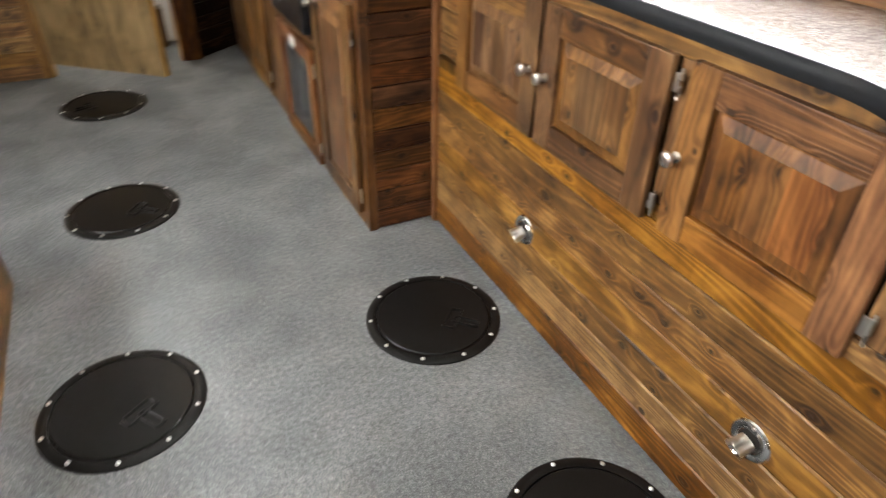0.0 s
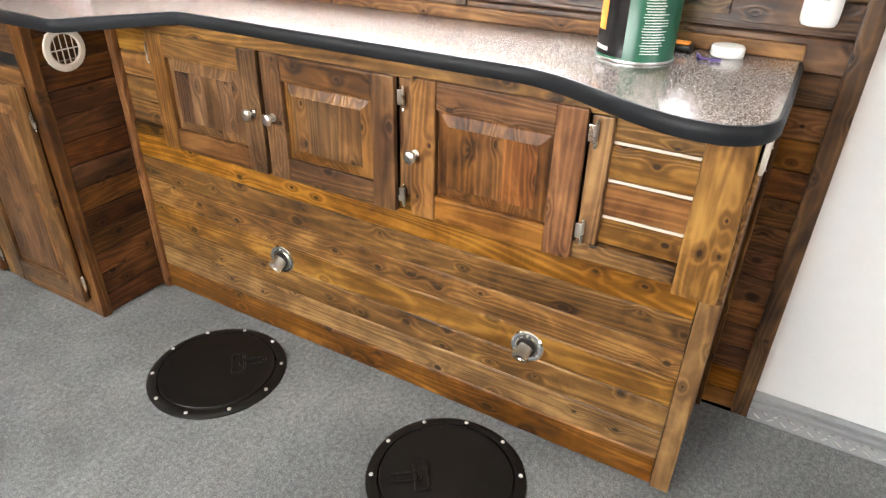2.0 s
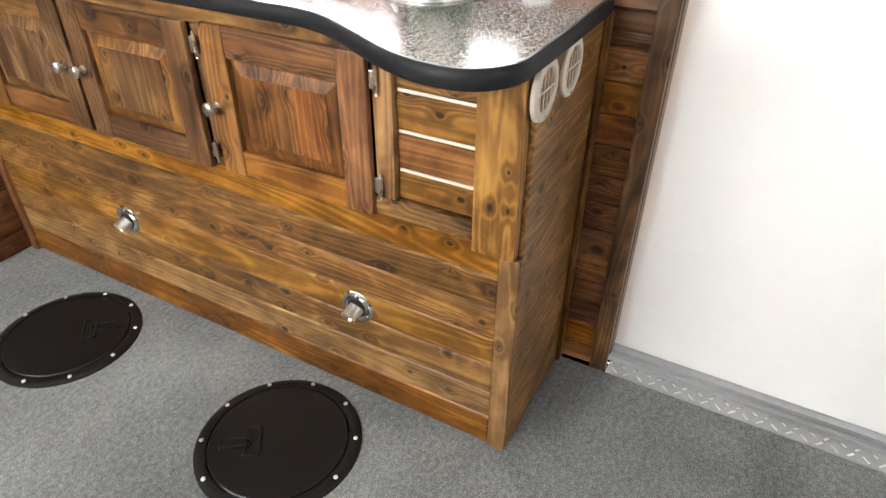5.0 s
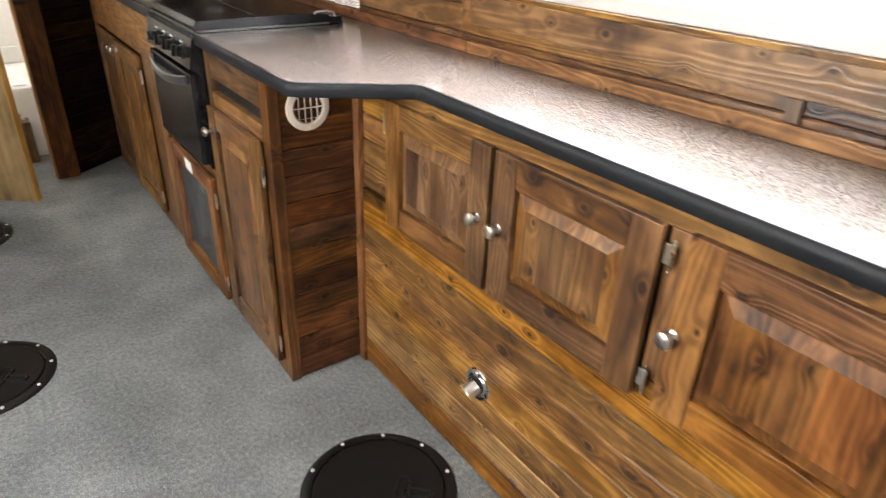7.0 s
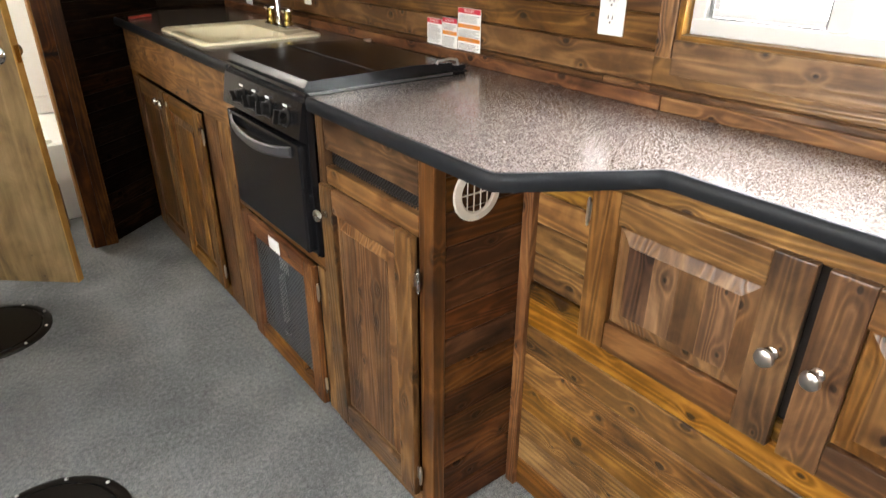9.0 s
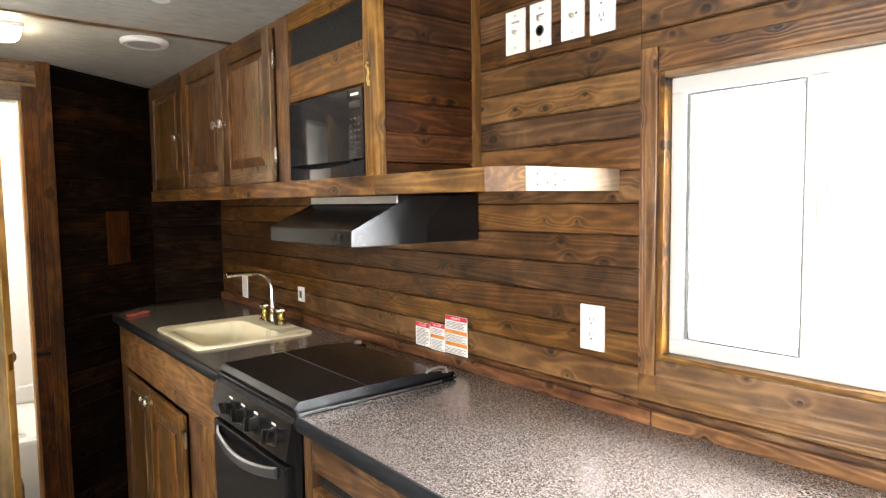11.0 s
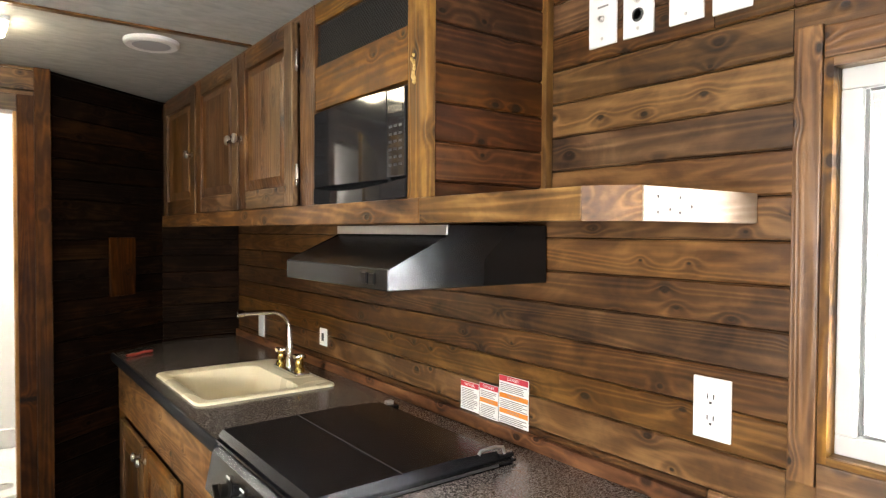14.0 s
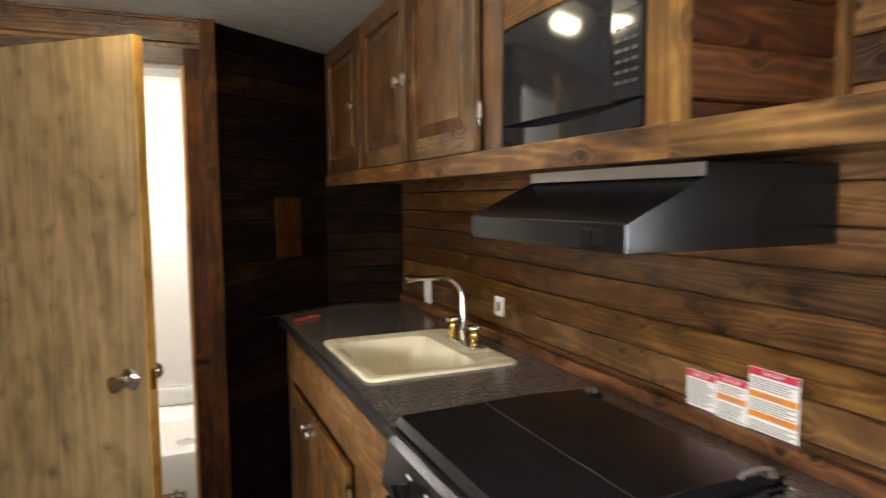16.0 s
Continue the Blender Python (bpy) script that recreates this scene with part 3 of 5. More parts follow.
def swung(bm):
    bmesh.ops.transform(bm, verts=bm.verts[:], matrix=leaf_m)
    return bm


part("leaf", swung(boxed(0.0, LEAF - 0.004, -0.017, 0.017, 0.085, 1.945)), LAMINATE, door_2)
part("edge_strip", swung(boxed(LEAF - 0.004, LEAF, -0.0175, 0.0175, 0.085, 1.945, 0.001)), EDGE, door_2, "bare pine door edge")
for s in (-1, 1):
    knob = part("door_knob", swung(lathed([(0.033, 0.0), (0.033, 0.006), (0.026, 0.012), (0.012, 0.016), (0.012, 0.036), (0.022, 0.042), (0.027, 0.054), (0.024, 0.066), (0.010, 0.070)], (LEAF - 0.06, 0.0175 * s, 0.985), (0, s, 0), 24)), CHROME, door_2, "chrome door knob", True)
part("latch", swung(boxed(LEAF, LEAF + 0.003, -0.011, 0.011, 0.955, 1.015)), BRASS, door_2)

# bench by the west wall
bench = thing("bench", "stained pine bench base by the wall", "bench", (-0.6, 1.5, 0))
part("front", boxed(-0.200, -0.180, 0.55, 2.48, 0.0, 0.40, 0.003), W["honeyY"], bench)
part("end", boxed(-0.99, -0.201, 2.46, 2.48, 0.0, 0.40, 0.003), W["honeyX"], bench)
part("end", boxed(-0.99, -0.201, 0.55, 0.57, 0.0, 0.40, 0.003), W["honeyX"], bench)
part("top", boxed(-0.995, -0.178, 0.54, 2.482, 0.401, 0.425, 0.004), W["honeyY"], bench)

# ---- cabinet pieces ----


def knob_at(parent, x, y, z, name="knob"):
    return part(name, lathed([(0.011, 0.0), (0.011, 0.003), (0.006, 0.006), (0.006, 0.015), (0.013, 0.019), (0.0165, 0.024), (0.015, 0.030), (0.009, 0.033), (0.0, 0.0335)], (x, y, z), (-1, 0, 0), 20), NICKEL, parent, "polished nickel knob", True)


def hinge_at(parent, x, y, z, s=1):
    """A surface hinge: two leaves and a barrel with ball tips."""
    bm = bmesh.new()
    box(bm, x - 0.003, x, y - 0.010, y + 0.010, z - 0.018, z + 0.018, 0.001)
    lathe(bm, [(0.001, -0.031), (0.0035, -0.028), (0.0025, -0.024), (0.0042, -0.022), (0.0042, 0.022), (0.0025, 0.024), (0.0035, 0.028), (0.001, 0.031)], (x - 0.005, y - 0.008 * s, z), (0, 0, 1), 8)
    return part("hinge", bm, NICKEL, parent, "nickel hinge", False)


def panel_door(parent, x, y0, y1, z0, z1, tone, stile=0.062, knob=None, hinges=None, name="door", arch=False):
    """A raised panel door on the face x, looking towards -x."""
    d = part(name, boxed(x - 0.006, x, y0 + 0.004, y1 - 0.004, z0 + 0.004, z1 - 0.004), W[tone + "Z"], parent)
    f = x - 0.021
    for a, b in ((y0, y0 + stile), (y1 - stile, y1)):
        part("stile", boxed(f, x - 0.004, a, b, z0, z1, 0.003), W[tone + "Z"], d)
    for a, b in ((z0, z0 + stile), (z1 - stile, z1)):
        part("rail", boxed(f + 0.001, x - 0.004, y0 + stile, y1 - stile, a, b, 0.003), W[tone + "Y"], d)
    a, b, c, e = y0 + stile, y1 - stile, z0 + stile, z1 - stile
    bm = bmesh.new()
    loops = []
    for inset, xx in ((0.0, x - 0.006), (0.003, x - 0.010), (0.007, x - 0.010), (0.030, x - 0.0175), (0.032, x - 0.0185)):
        loops.append([(xx, a + inset, c + inset), (xx, b - inset, c + inset), (xx, b - inset, e - inset), (xx, a + inset, e - inset)])
    loft(bm, loops, False, True)
    part("raised_panel", bm, W[tone + "Z"], d)
    rng = random.Random(int(y0 * 977 + z0 * 131))
    at = a + 0.032
    while at < b - 0.034:
        to = min(at + 0.05 + 0.055 * rng.random(), b - 0.032)
        if b - 0.032 - to < 0.03:
            to = b - 0.032
        part("stave", boxed(x - 0.0195, x - 0.0184, at, to - 0.0003, c + 0.032, e - 0.032), W[tone + "Z"], d)
        at = to
    if knob:
        knob_at(d, f, *knob)
    for hy, hz, s in hinges or ():
        hinge_at(d, f + 0.012, hy, hz, s)
    return d


def round_vent(parent, centre, way, radius, up=(0, 0, 1)):
    """A pressed ring with louvres behind."""
    ring = part("ring", lathed([(radius * 0.66, -0.004), (radius * 0.66, 0.003), (radius * 0.72, 0.006), (radius * 0.96, 0.004), (radius, 0.0), (radius, -0.004)], centre, way, 32), BEIGE, parent, "", True)
    c, w = Vector(centre), Vector(way)
    side = w.cross(Vector(up))
    part("duct", lathed([(radius * 0.66, -0.03), (radius * 0.66, -0.004)], centre, way, 24), DARK, parent)
    for o in (-0.42, -0.14, 0.14, 0.42):
        h = radius * math.sqrt(0.66 ** 2 - o ** 2 * 0.44)
        bm = bmesh.new()
        tube(bm, [c + side * o * radius + Vector(up) * h * 0.98 + w * 0.002, c + side * o * radius - Vector(up) * h * 0.98 + w * 0.002], 0.0016, 6)
        part("louvre", bm, BEIGE, ring)
    bm = bmesh.new()
    tube(bm, [c - side * radius * 0.65 + w * 0.003, c + side * radius * 0.65 + w * 0.003], 0.002, 6)
    part("crossbar", bm, BEIGE, ring)
    part("screw", lathed([(0.003, 0.0), (0.003, 0.002), (0.001, 0.003)], c - Vector(up) * radius * 0.84 + w * 0.005, way, 8), NICKEL, ring)


def wire_screen(name, parent, x, y0, y1, z0, z1, pitch, wide):
    """Expanded wire: two families of thin slanted bars."""
    bm = bmesh.new()
    w, h = y1 - y0, z1 - z0
    for fam in (1, -1):
        k = int((w + h) / pitch)
        for i in range(k + 1):
            s = i * pitch
            a = (s, 0.0) if s <= w else (w, s - w)
            b = (0.0, s) if s <= h else (s - h, h)
            pts = [(a[0], a[1]), (b[0], b[1])]
            if fam < 0:
                pts = [(w - p, q) for p, q in pts]
            (p0, q0), (p1, q1) = pts
            d = Vector((p1 - p0, q1 - q0))
            if d.length < pitch * 0.5:
                continue
            nn = Vector((-d.y, d.x)).normalized() * wide / 2
            xx = x - 0.0006 * fam
            vs = [bm.verts.new((xx, y0 + p + o * nn.x, z0 + q + o * nn.y)) for p, q, o in ((p0, q0, 1), (p1, q1, 1), (p1, q1, -1), (p0, q0, -1))]
            vb = [bm.verts.new(v.co + Vector((0.0008, 0, 0))) for v in vs]
            bm.faces.new(vs)
            bm.faces.new(list(reversed(vb)))
            for j in range(4):
                bm.faces.new((vs[j], vb[j], vb[(j + 1) % 4], vs[(j + 1) % 4]))
    return tagged(part(name, bm, WIRE if name == "screen" else BLACKWIRE, parent, "dark woven wire screen"), kind="stuff")


# ---- long base cabinet under the counter ----
LOW, TALL = 1.243, 0.988
TOP = 0.979
PY0, PY1 = 0.440, 2.292
pen = thing("base_cabinet", "long knotty pine base cabinet with three raised-panel doors", "cabinet", (1.4, 1.36, 0))
part("carcass", boxed(LOW + 0.014, WALL - 0.002, PY0 + 0.016, PY1, 0.0, TOP - 0.002), DARK, pen)
z = 0.003
for top in (0.097, 0.182, 0.267, 0.352, 0.437, 0.522, 0.600):
    plank(pen, "Y", PY0 + 0.048, PY1 - 0.034, LOW + 0.012, z, top, W["honeyY"])
    z = top
part("corner_post", boxed(LOW - 0.004, LOW + 0.014, PY0, PY0 + 0.046, 0.0, 0.582, 0.003), W["honeyZ"], pen)
part("corner_post", boxed(LOW - 0.014, LOW + 0.014, PY0 + 0.012, 0.545, 0.583, TOP - 0.002, 0.003), W["honeyZ"], pen)
part("bottom_rail", boxed(LOW - 0.010, LOW + 0.014, 0.546, 0.776, 0.602, 0.645, 0.003), W["honeyY"], pen)
part("bottom_rail", boxed(LOW - 0.004, LOW + 0.014, 0.777, PY1 - 0.035, 0.602, 0.640, 0.003), W["honeyY"], pen)
part("top_rail", boxed(LOW - 0.010, LOW + 0.014, 0.546, 2.235, 0.940, TOP - 0.002, 0.003), W["honeyY"], pen)
part("stile", boxed(LOW - 0.012, LOW + 0.014, 0.722, 0.766, 0.647, 0.938, 0.003), W["honeyZ"], pen)
part("stile", boxed(LOW - 0.004, LOW + 0.014, 1.186, 1.236, 0.642, 0.938, 0.002), W["walnutZ"], pen)
part("inner_post", boxed(LOW - 0.012, LOW + 0.014, PY1 - 0.033, PY1 - 0.002, 0.0, TOP - 0.002, 0.003), W["redZ"], pen)
for i in range(4):
    z0, z1 = ((0.647, 0.711), (0.716, 0.795), (0.801, 0.879), (0.885, 0.938))[i]
    plank(pen, "Y", 0.547, 0.721, LOW + 0.014, z0, z1, W[("honeyY", "redY")[i == 1]], 0.010)
    if i:
        part("tongue", boxed(LOW + 0.0055, LOW + 0.0135, 0.548, 0.720, z0 - 0.0055, z0 + 0.0005), PALE, pen, "pale unstained board tongue")
    plank(pen, "Y", 2.092, PY1 - 0.034, LOW + 0.016, 0.642 + i * 0.0742, 0.642 + (i + 1) * 0.0742 - 0.001, W["honeyY"], 0.010)
part("end_panel", boxed(LOW + 0.015, WALL + 0.058, PY0 + 0.002, PY0 + 0.015, 0.0, TOP - 0.002, 0.002), W["honeyX"], pen)
part("end_batten", boxed(WALL + 0.034, WALL + 0.059, PY0 - 0.012, PY0 + 0.001, 0.0, TOP - 0.002, 0.003), W["honeyZ"], pen)
panel_door(pen, LOW - 0.005, 1.668, 2.088, 0.598, 0.944, "walnut", 0.066, (1.697, 0.775), ((2.092, 0.88, -1),))
panel_door(pen, LOW - 0.005, 1.238, 1.652, 0.598, 0.944, "walnut", 0.066, (1.625, 0.775), ((1.224, 0.895, 1), (1.224, 0.645, 1)))
panel_door(pen, LOW - 0.005, 0.772, 1.190, 0.603, 0.950, "red", 0.066, (1.178, 0.768), ((0.760, 0.90, 1), (0.760, 0.675, 1)))
for x in (1.285, 1.420):
    v = thing("round_vent", "beige plastic round vent in the cabinet end", "vent", (x, PY0, 0.922), "vents in the cabinet end")
    round_vent(v, (x, PY0 + 0.002, 0.922), (0, -1, 0), 0.058)
for y in (1.682, 0.855):
    f = thing("rod_holder_port", "chrome round wall port with a tilted tube", "port", (LOW, y, 0.30), "chrome ports on the cabinet front")
    part("flange", lathed([(0.027, 0.0), (0.027, 0.004), (0.031, 0.006), (0.043, 0.004), (0.046, 0.0)], (LOW, y, 0.30), (-1, 0, 0), 32), CHROME, f, "", True)
    part("socket", lathed([(0.0255, -0.008), (0.0255, 0.0015)], (LOW - 0.001, y, 0.30), (-1, 0, 0), 24), DARK, f)
    part("tube", lathed([(0.021, 0.0), (0.0205, 0.022), (0.0225, 0.030), (0.0225, 0.034), (0.013, 0.034), (0.011, 0.030), (0.0, 0.029)], (LOW - 0.002, y + 0.003, 0.296), (-0.90, 0.10, -0.42), 24), NICKEL, f, "", True)
    for a in (90, 210, 330):
        part("screw", lathed([(0.0035, 0), (0.003, 0.002)], (LOW - 0.005, y + 0.035 * math.cos(radians(a)), 0.30 + 0.035 * math.sin(radians(a))), (-1, 0, 0), 8), NICKEL, f)
    part("label", boxed(LOW - 0.0065, LOW - 0.0045, y - 0.010, y + 0.012, 0.326, 0.337), SLOT, f)

# ---- tall-door cabinet beside the cooker ----
SY0, SY1 = PY1, 2.790
tallc = thing("base_cabinet", "knotty pine base cabinet with one tall door and a wire vent", "cabinet", (1.2, 2.54, 0))
part("carcass", boxed(TALL + 0.03, WALL - 0.002, SY0 + 0.016, SY1, 0.0, TOP - 0.002), DARK, tallc)
part("stile", boxed(TALL - 0.003, TALL + 0.03, SY0 + 0.001, SY0 + 0.052, 0.0, TOP - 0.002, 0.003), W["walnutZ"], tallc)
part("stile", boxed(TALL - 0.003, TALL + 0.03, SY1 - 0.040, SY1 - 0.001, 0.0, TOP - 0.002, 0.003), W["walnutZ"], tallc)
part("top_panel", boxed(TALL - 0.002, TALL + 0.03, SY0 + 0.053, SY1 - 0.041, 0.888, TOP - 0.002, 0.003), W["walnutY"], tallc)
part("rail", boxed(TALL - 0.002, TALL + 0.03, SY0 + 0.053, SY1 - 0.041, 0.795, 0.843, 0.003), W["walnutY"], tallc)
part("rail", boxed(TALL - 0.002, TALL + 0.03, SY0 + 0.053, SY1 - 0.041, 0.0, 0.06, 0.003), W["walnutY"], tallc)
wire_screen("vent_screen", tallc, TALL + 0.018, SY0 + 0.053, SY1 - 0.041, 0.843, 0.888, 0.011, 0.0028)
panel_door(tallc, TALL - 0.003, 2.347, 2.757, 0.055, 0.800, "walnut", 0.064, (2.727, 0.725), ((2.338, 0.700, 1), (2.338, 0.135, 1)))
z = 0.004
while z < TOP - 0.02:
    top = min(z + ROW - 0.001, TOP - 0.003)
    # side boards coloured darker than the front, as shade on this face
    plank(tallc, "X", TALL + 0.031, LOW - 0.001, SY0 + 0.015, z, top, W["darkred_shadeX"])
    z = top
v = thing("round_vent", "beige plastic round vent in the cabinet side", "vent", (1.100, SY0, 0.888))
round_vent(v, (1.100, SY0 + 0.003, 0.888), (0, -1, 0), 0.064)

# ---- cooker ----
OY0, OY1 = 2.793, 3.312
OX = 0.945
cook = thing("gas_range", "black enamel built-in gas range with a closed lid", "stove", (1.2, 3.05, 0.56))
part("body", boxed(OX + 0.03, 1.47, OY0 + 0.004, OY1 - 0.004, 0.565, 1.012), BLACK, cook)
bm = bmesh.new()
loft(bm, [[(OX + 0.012, y, 0.893), (OX - 0.006, y, 0.905), (OX + 0.012, y, 0.995), (OX + 0.04, y, 1.012), (OX + 0.05, y, 0.893)] for y in (OY0, OY1)], True, True)
part("control_panel", bm, BLACK, cook)
for i, y in enumerate((2.875, 2.985, 3.075, 3.165)):
    kb = part("control_knob", lathed([(0.024, 0.0), (0.024, 0.004), (0.019, 0.007), (0.0175, 0.022), (0.010, 0.024)], (OX + 0.003, y, 0.945), (-0.98, 0, 0.2), 20), BLACK_MATT, cook, "", True)
    gb = bmesh.new()
    vv = box(gb, -0.004, 0.004, -0.018, 0.018, 0.0, 0.014, 0.0015)
    bmesh.ops.transform(gb, verts=gb.verts[:], matrix=Matrix.Translation((OX - 0.018, y, 0.9495)) @ Vector((-0.98, 0, 0.2)).to_track_quat("Z", "Y").to_matrix().to_4x4() @ pose(0, 0, 0, 0, 0, 20 * i))
    part("grip", gb, BLACK_MATT, kb)
    part("pointer_mark", boxed(OX + 0.0015, OX + 0.0035, y - 0.010, y + 0.012, 0.974, 0.979), WHITE, cook)
part("oven_door", boxed(OX - 0.004, OX + 0.03, OY0 + 0.012, OY1 - 0.012, 0.585, 0.886, 0.006), BLACK, cook)
part("side_flange", boxed(OX + 0.018, OX + 0.034, OY0 - 0.004, OY0 + 0.003, 0.575, 1.010), BLACK, cook)
bm = bmesh.new()
ys = [OY0 + 0.055 + (OY1 - OY0 - 0.11) * i / 12 for i in range(13)]
loft(bm, [[(OX - 0.005 - 0.026 * math.sin(math.pi * i / 12) ** 0.6, y, 0.845 - 0.020 * math.sin(math.pi * i / 12)), (OX - 0.012 - 0.026 * math.sin(math.pi * i / 12) ** 0.6, y, 0.853 - 0.020 * math.sin(math.pi * i / 12)),
           (OX - 0.012 - 0.026 * math.sin(math.pi * i / 12) ** 0.6, y, 0.872 - 0.020 * math.sin(math.pi * i / 12)), (OX - 0.005 - 0.026 * math.sin(math.pi * i / 12) ** 0.6, y, 0.876 - 0.020 * math.sin(math.pi * i / 12))] for i, y in enumerate(ys)], True, True)
part("oven_handle", bm, GREYGRIP, cook, "dark grey curved handle", True)
part("cooktop", boxed(OX + 0.022, 1.475, OY0 - 0.004, OY1 + 0.004, 1.013, 1.020, 0.002), BLACK, cook)
bm = bmesh.new()
lid_prof = [(OX + 0.028, 1.021), (OX + 0.024, 1.030), (OX + 0.036, 1.045), (1.30, 1.049), (1.425, 1.043), (1.43, 1.021)]
loft(bm, [[(x, y, z) for x, z in lid_prof] for y in (OY0 + 0.006, OY1 - 0.006)], True, True)
lid = part("lid", bm, BLACK, cook)
part("lid_seam", boxed(1.172, 1.1745, OY0 + 0.004, OY1 - 0.004, 1.0465, 1.0495), DARK, lid)
part("lid_trim", boxed(OX + 0.03, 1.42, OY0 - 0.0065, OY0 - 0.0045, 1.0125, 1.018), GREYGRIP, cook)
for y in (OY0 + 0.018, OY1 - 0.018):
    part("hinge_block", boxed(1.432, 1.475, y - 0.014, y + 0.014, 1.021, 1.034, 0.003), BLACK, cook)
bm = bmesh.new()
y = OY0 + 0.006
tube(bm, [(1.372, y, 1.045), (1.378, y, 1.052), (1.42, y, 1.054), (1.443, y, 1.049), (1.448, y, 1.034)], 0.0036, 8)
part("hinge_arm", bm, ALU, cook, "", True)
part("hinge_clip", boxed(1.440, 1.462, OY1 - 0.024, OY1 - 0.008, 1.0345, 1.046, 0.002), ALU, cook)

# ---- screened panel under the cooker ----
mp = thing("base_cabinet", "pine base cabinet with a framed wire screen door", "cabinet", (1.2, 3.1, 0))
part("carcass", boxed(TALL + 0.06, WALL - 0.002, SY1 + 0.002, 3.445, 0.0, 0.555), DARK, mp)
part("face_rail", boxed(TALL + 0.004, TALL + 0.03, SY1 + 0.001, 3.445, 0.512, 0.562, 0.002), W["honeyY"], mp)
part("stile", boxed(TALL + 0.002, TALL + 0.03, SY1 + 0.001, 2.858, 0.0, 0.511, 0.002), W["honeyZ"], mp)
z = 0.002
while z < 0.96:
    top = min(z + ROW, TOP - 0.003)
    if z < 0.43:
        plank(mp, "Y", 3.402, 3.446, TALL + 0.030, z, top, W["honeyY"])
    z = top
d = part("screen_door", boxed(TALL - 0.018, TALL + 0.003, 2.862, 2.925, 0.012, 0.508, 0.003), W["redZ"], mp)
part("stile", boxed(TALL - 0.018, TALL + 0.003, 3.336, 3.400, 0.012, 0.508, 0.003), W["redZ"], d)
part("rail", boxed(TALL - 0.017, TALL + 0.003, 2.926, 3.335, 0.012, 0.070, 0.003), W["redY"], d)
part("rail", boxed(TALL - 0.017, TALL + 0.003, 2.926, 3.335, 0.448, 0.508, 0.003), W["redY"], d)
wire_screen("screen", d, TALL + 0.001, 2.924, 3.337, 0.068, 0.450, 0.0150, 0.0034)
part("warning_tag", boxed(TALL - 0.0195, TALL - 0.0180, 3.085, 3.165, 0.455, 0.498), PAPER, d, "white paper label")
for hz in (0.43, 0.09):
    hinge_at(d, TALL - 0.006, 2.855, hz)
furn = thing("furnace", "grey metal furnace behind the wire screen", "furnace", (1.15, 3.13, 0.02))
part("casing", boxed(TALL + 0.035, TALL + 0.055, 2.92, 3.34, 0.02, 0.47), FURNACE, furn)
part("rating_label", boxed(TALL + 0.0335, TALL + 0.0345, 3.16, 3.23, 0.33, 0.40), PAPER, furn, "white paper label")
part("gas_pipe", lathed([(0.011, 0.0), (0.011, 0.24)], (TALL + 0.024, 3.20, 0.08), (0, 0, 1), 12), ALU, furn, "", True)
part("gas_valve", boxed(TALL + 0.012, TALL + 0.034, 3.165, 3.215, 0.10, 0.135, 0.004), GREYGRIP, furn)
part("access_cover", boxed(TALL + 0.029, TALL + 0.0345, 2.95, 3.13, 0.10, 0.40, 0.003), FURNACE, furn)

# ---- sink cabinet ----
KY0, KY1 = 3.447, 4.640
sc = thing("base_cabinet", "knotty pine sink cabinet with two doors and a false drawer", "cabinet", (1.2, 4.05, 0))
bm = bmesh.new()
prism(bm, [(TALL + 0.03, KY0), (WALL - 0.002, KY0), (WALL - 0.002, BACK - 0.014), (1.235, BACK - 0.014), (TALL + 0.03, 4.752)], 0.0, 0.75)
part("carcass", bm, DARK, sc)
part("top_panel", boxed(TALL - 0.002, TALL + 0.03, 3.318, 4.70, 0.785, TOP - 0.002, 0.003), W["honeyY"], sc)
part("stile", boxed(TALL, TALL + 0.03, KY0, 3.560, 0.0, 0.784, 0.003), W["honeyZ"], sc)
part("stile", boxed(TALL, TALL + 0.03, 3.562, 3.70, 0.0, 0.784, 0.003), W["walnutZ"], sc)
part("stile", boxed(TALL, TALL + 0.03, 4.57, 4.70, 0.0, 0.784, 0.003), W["honeyZ"], sc)
part("rail", boxed(TALL, TALL + 0.03, 3.701, 4.569, 0.0, 0.055, 0.003), W["honeyY"], sc)
panel_door(sc, TALL - 0.001, 3.716, 4.126, 0.045, 0.775, "honey", 0.064, (4.098, 0.735), ((3.704, 0.69, 1), (3.704, 0.13, 1)))
panel_door(sc, TALL - 0.001, 4.140, 4.565, 0.045, 0.775, "walnut", 0.064, (4.170, 0.735))

# ---- countertop with its edge band ----
CZ0, CZ1 = 0.9795, 1.010
front = [(0.972, 4.744), (0.972, 3.318)]
front_b = [(0.972, 2.787), (0.972, 2.125), (0.975, 2.108), (0.988, 2.095), (1.205, 1.957), (1.219, 1.948), (1.226, 1.93), (1.226, 0.93)]
s_curve = []
for i in range(1, 13):
    u = i / 12
    s_curve.append((1.226 - 0.150 * (u * u * (3 - 2 * u)), 0.93 - 0.39 * u))
tip = []
for i in range(1, 10):
    a = radians(180 + 90 * i / 9)
    tip.append((1.076 + 0.10 + 0.10 * math.cos(a), 0.53 + 0.095 * math.sin(a)))
edge_b = front_b + s_curve + tip + [(1.30, 0.433), (1.60, 0.433)]
outer = [(1.636, 0.433), (1.574, BEND)] + [(1.574, BACK - 0.014), (1.242, BACK - 0.014)] + front + [(1.478, 3.318), (1.478, 2.787)] + edge_b
hole = rounded(1.045, 1.44, 3.70, 4.165, 0.05)
bm = bmesh.new()
edges = []
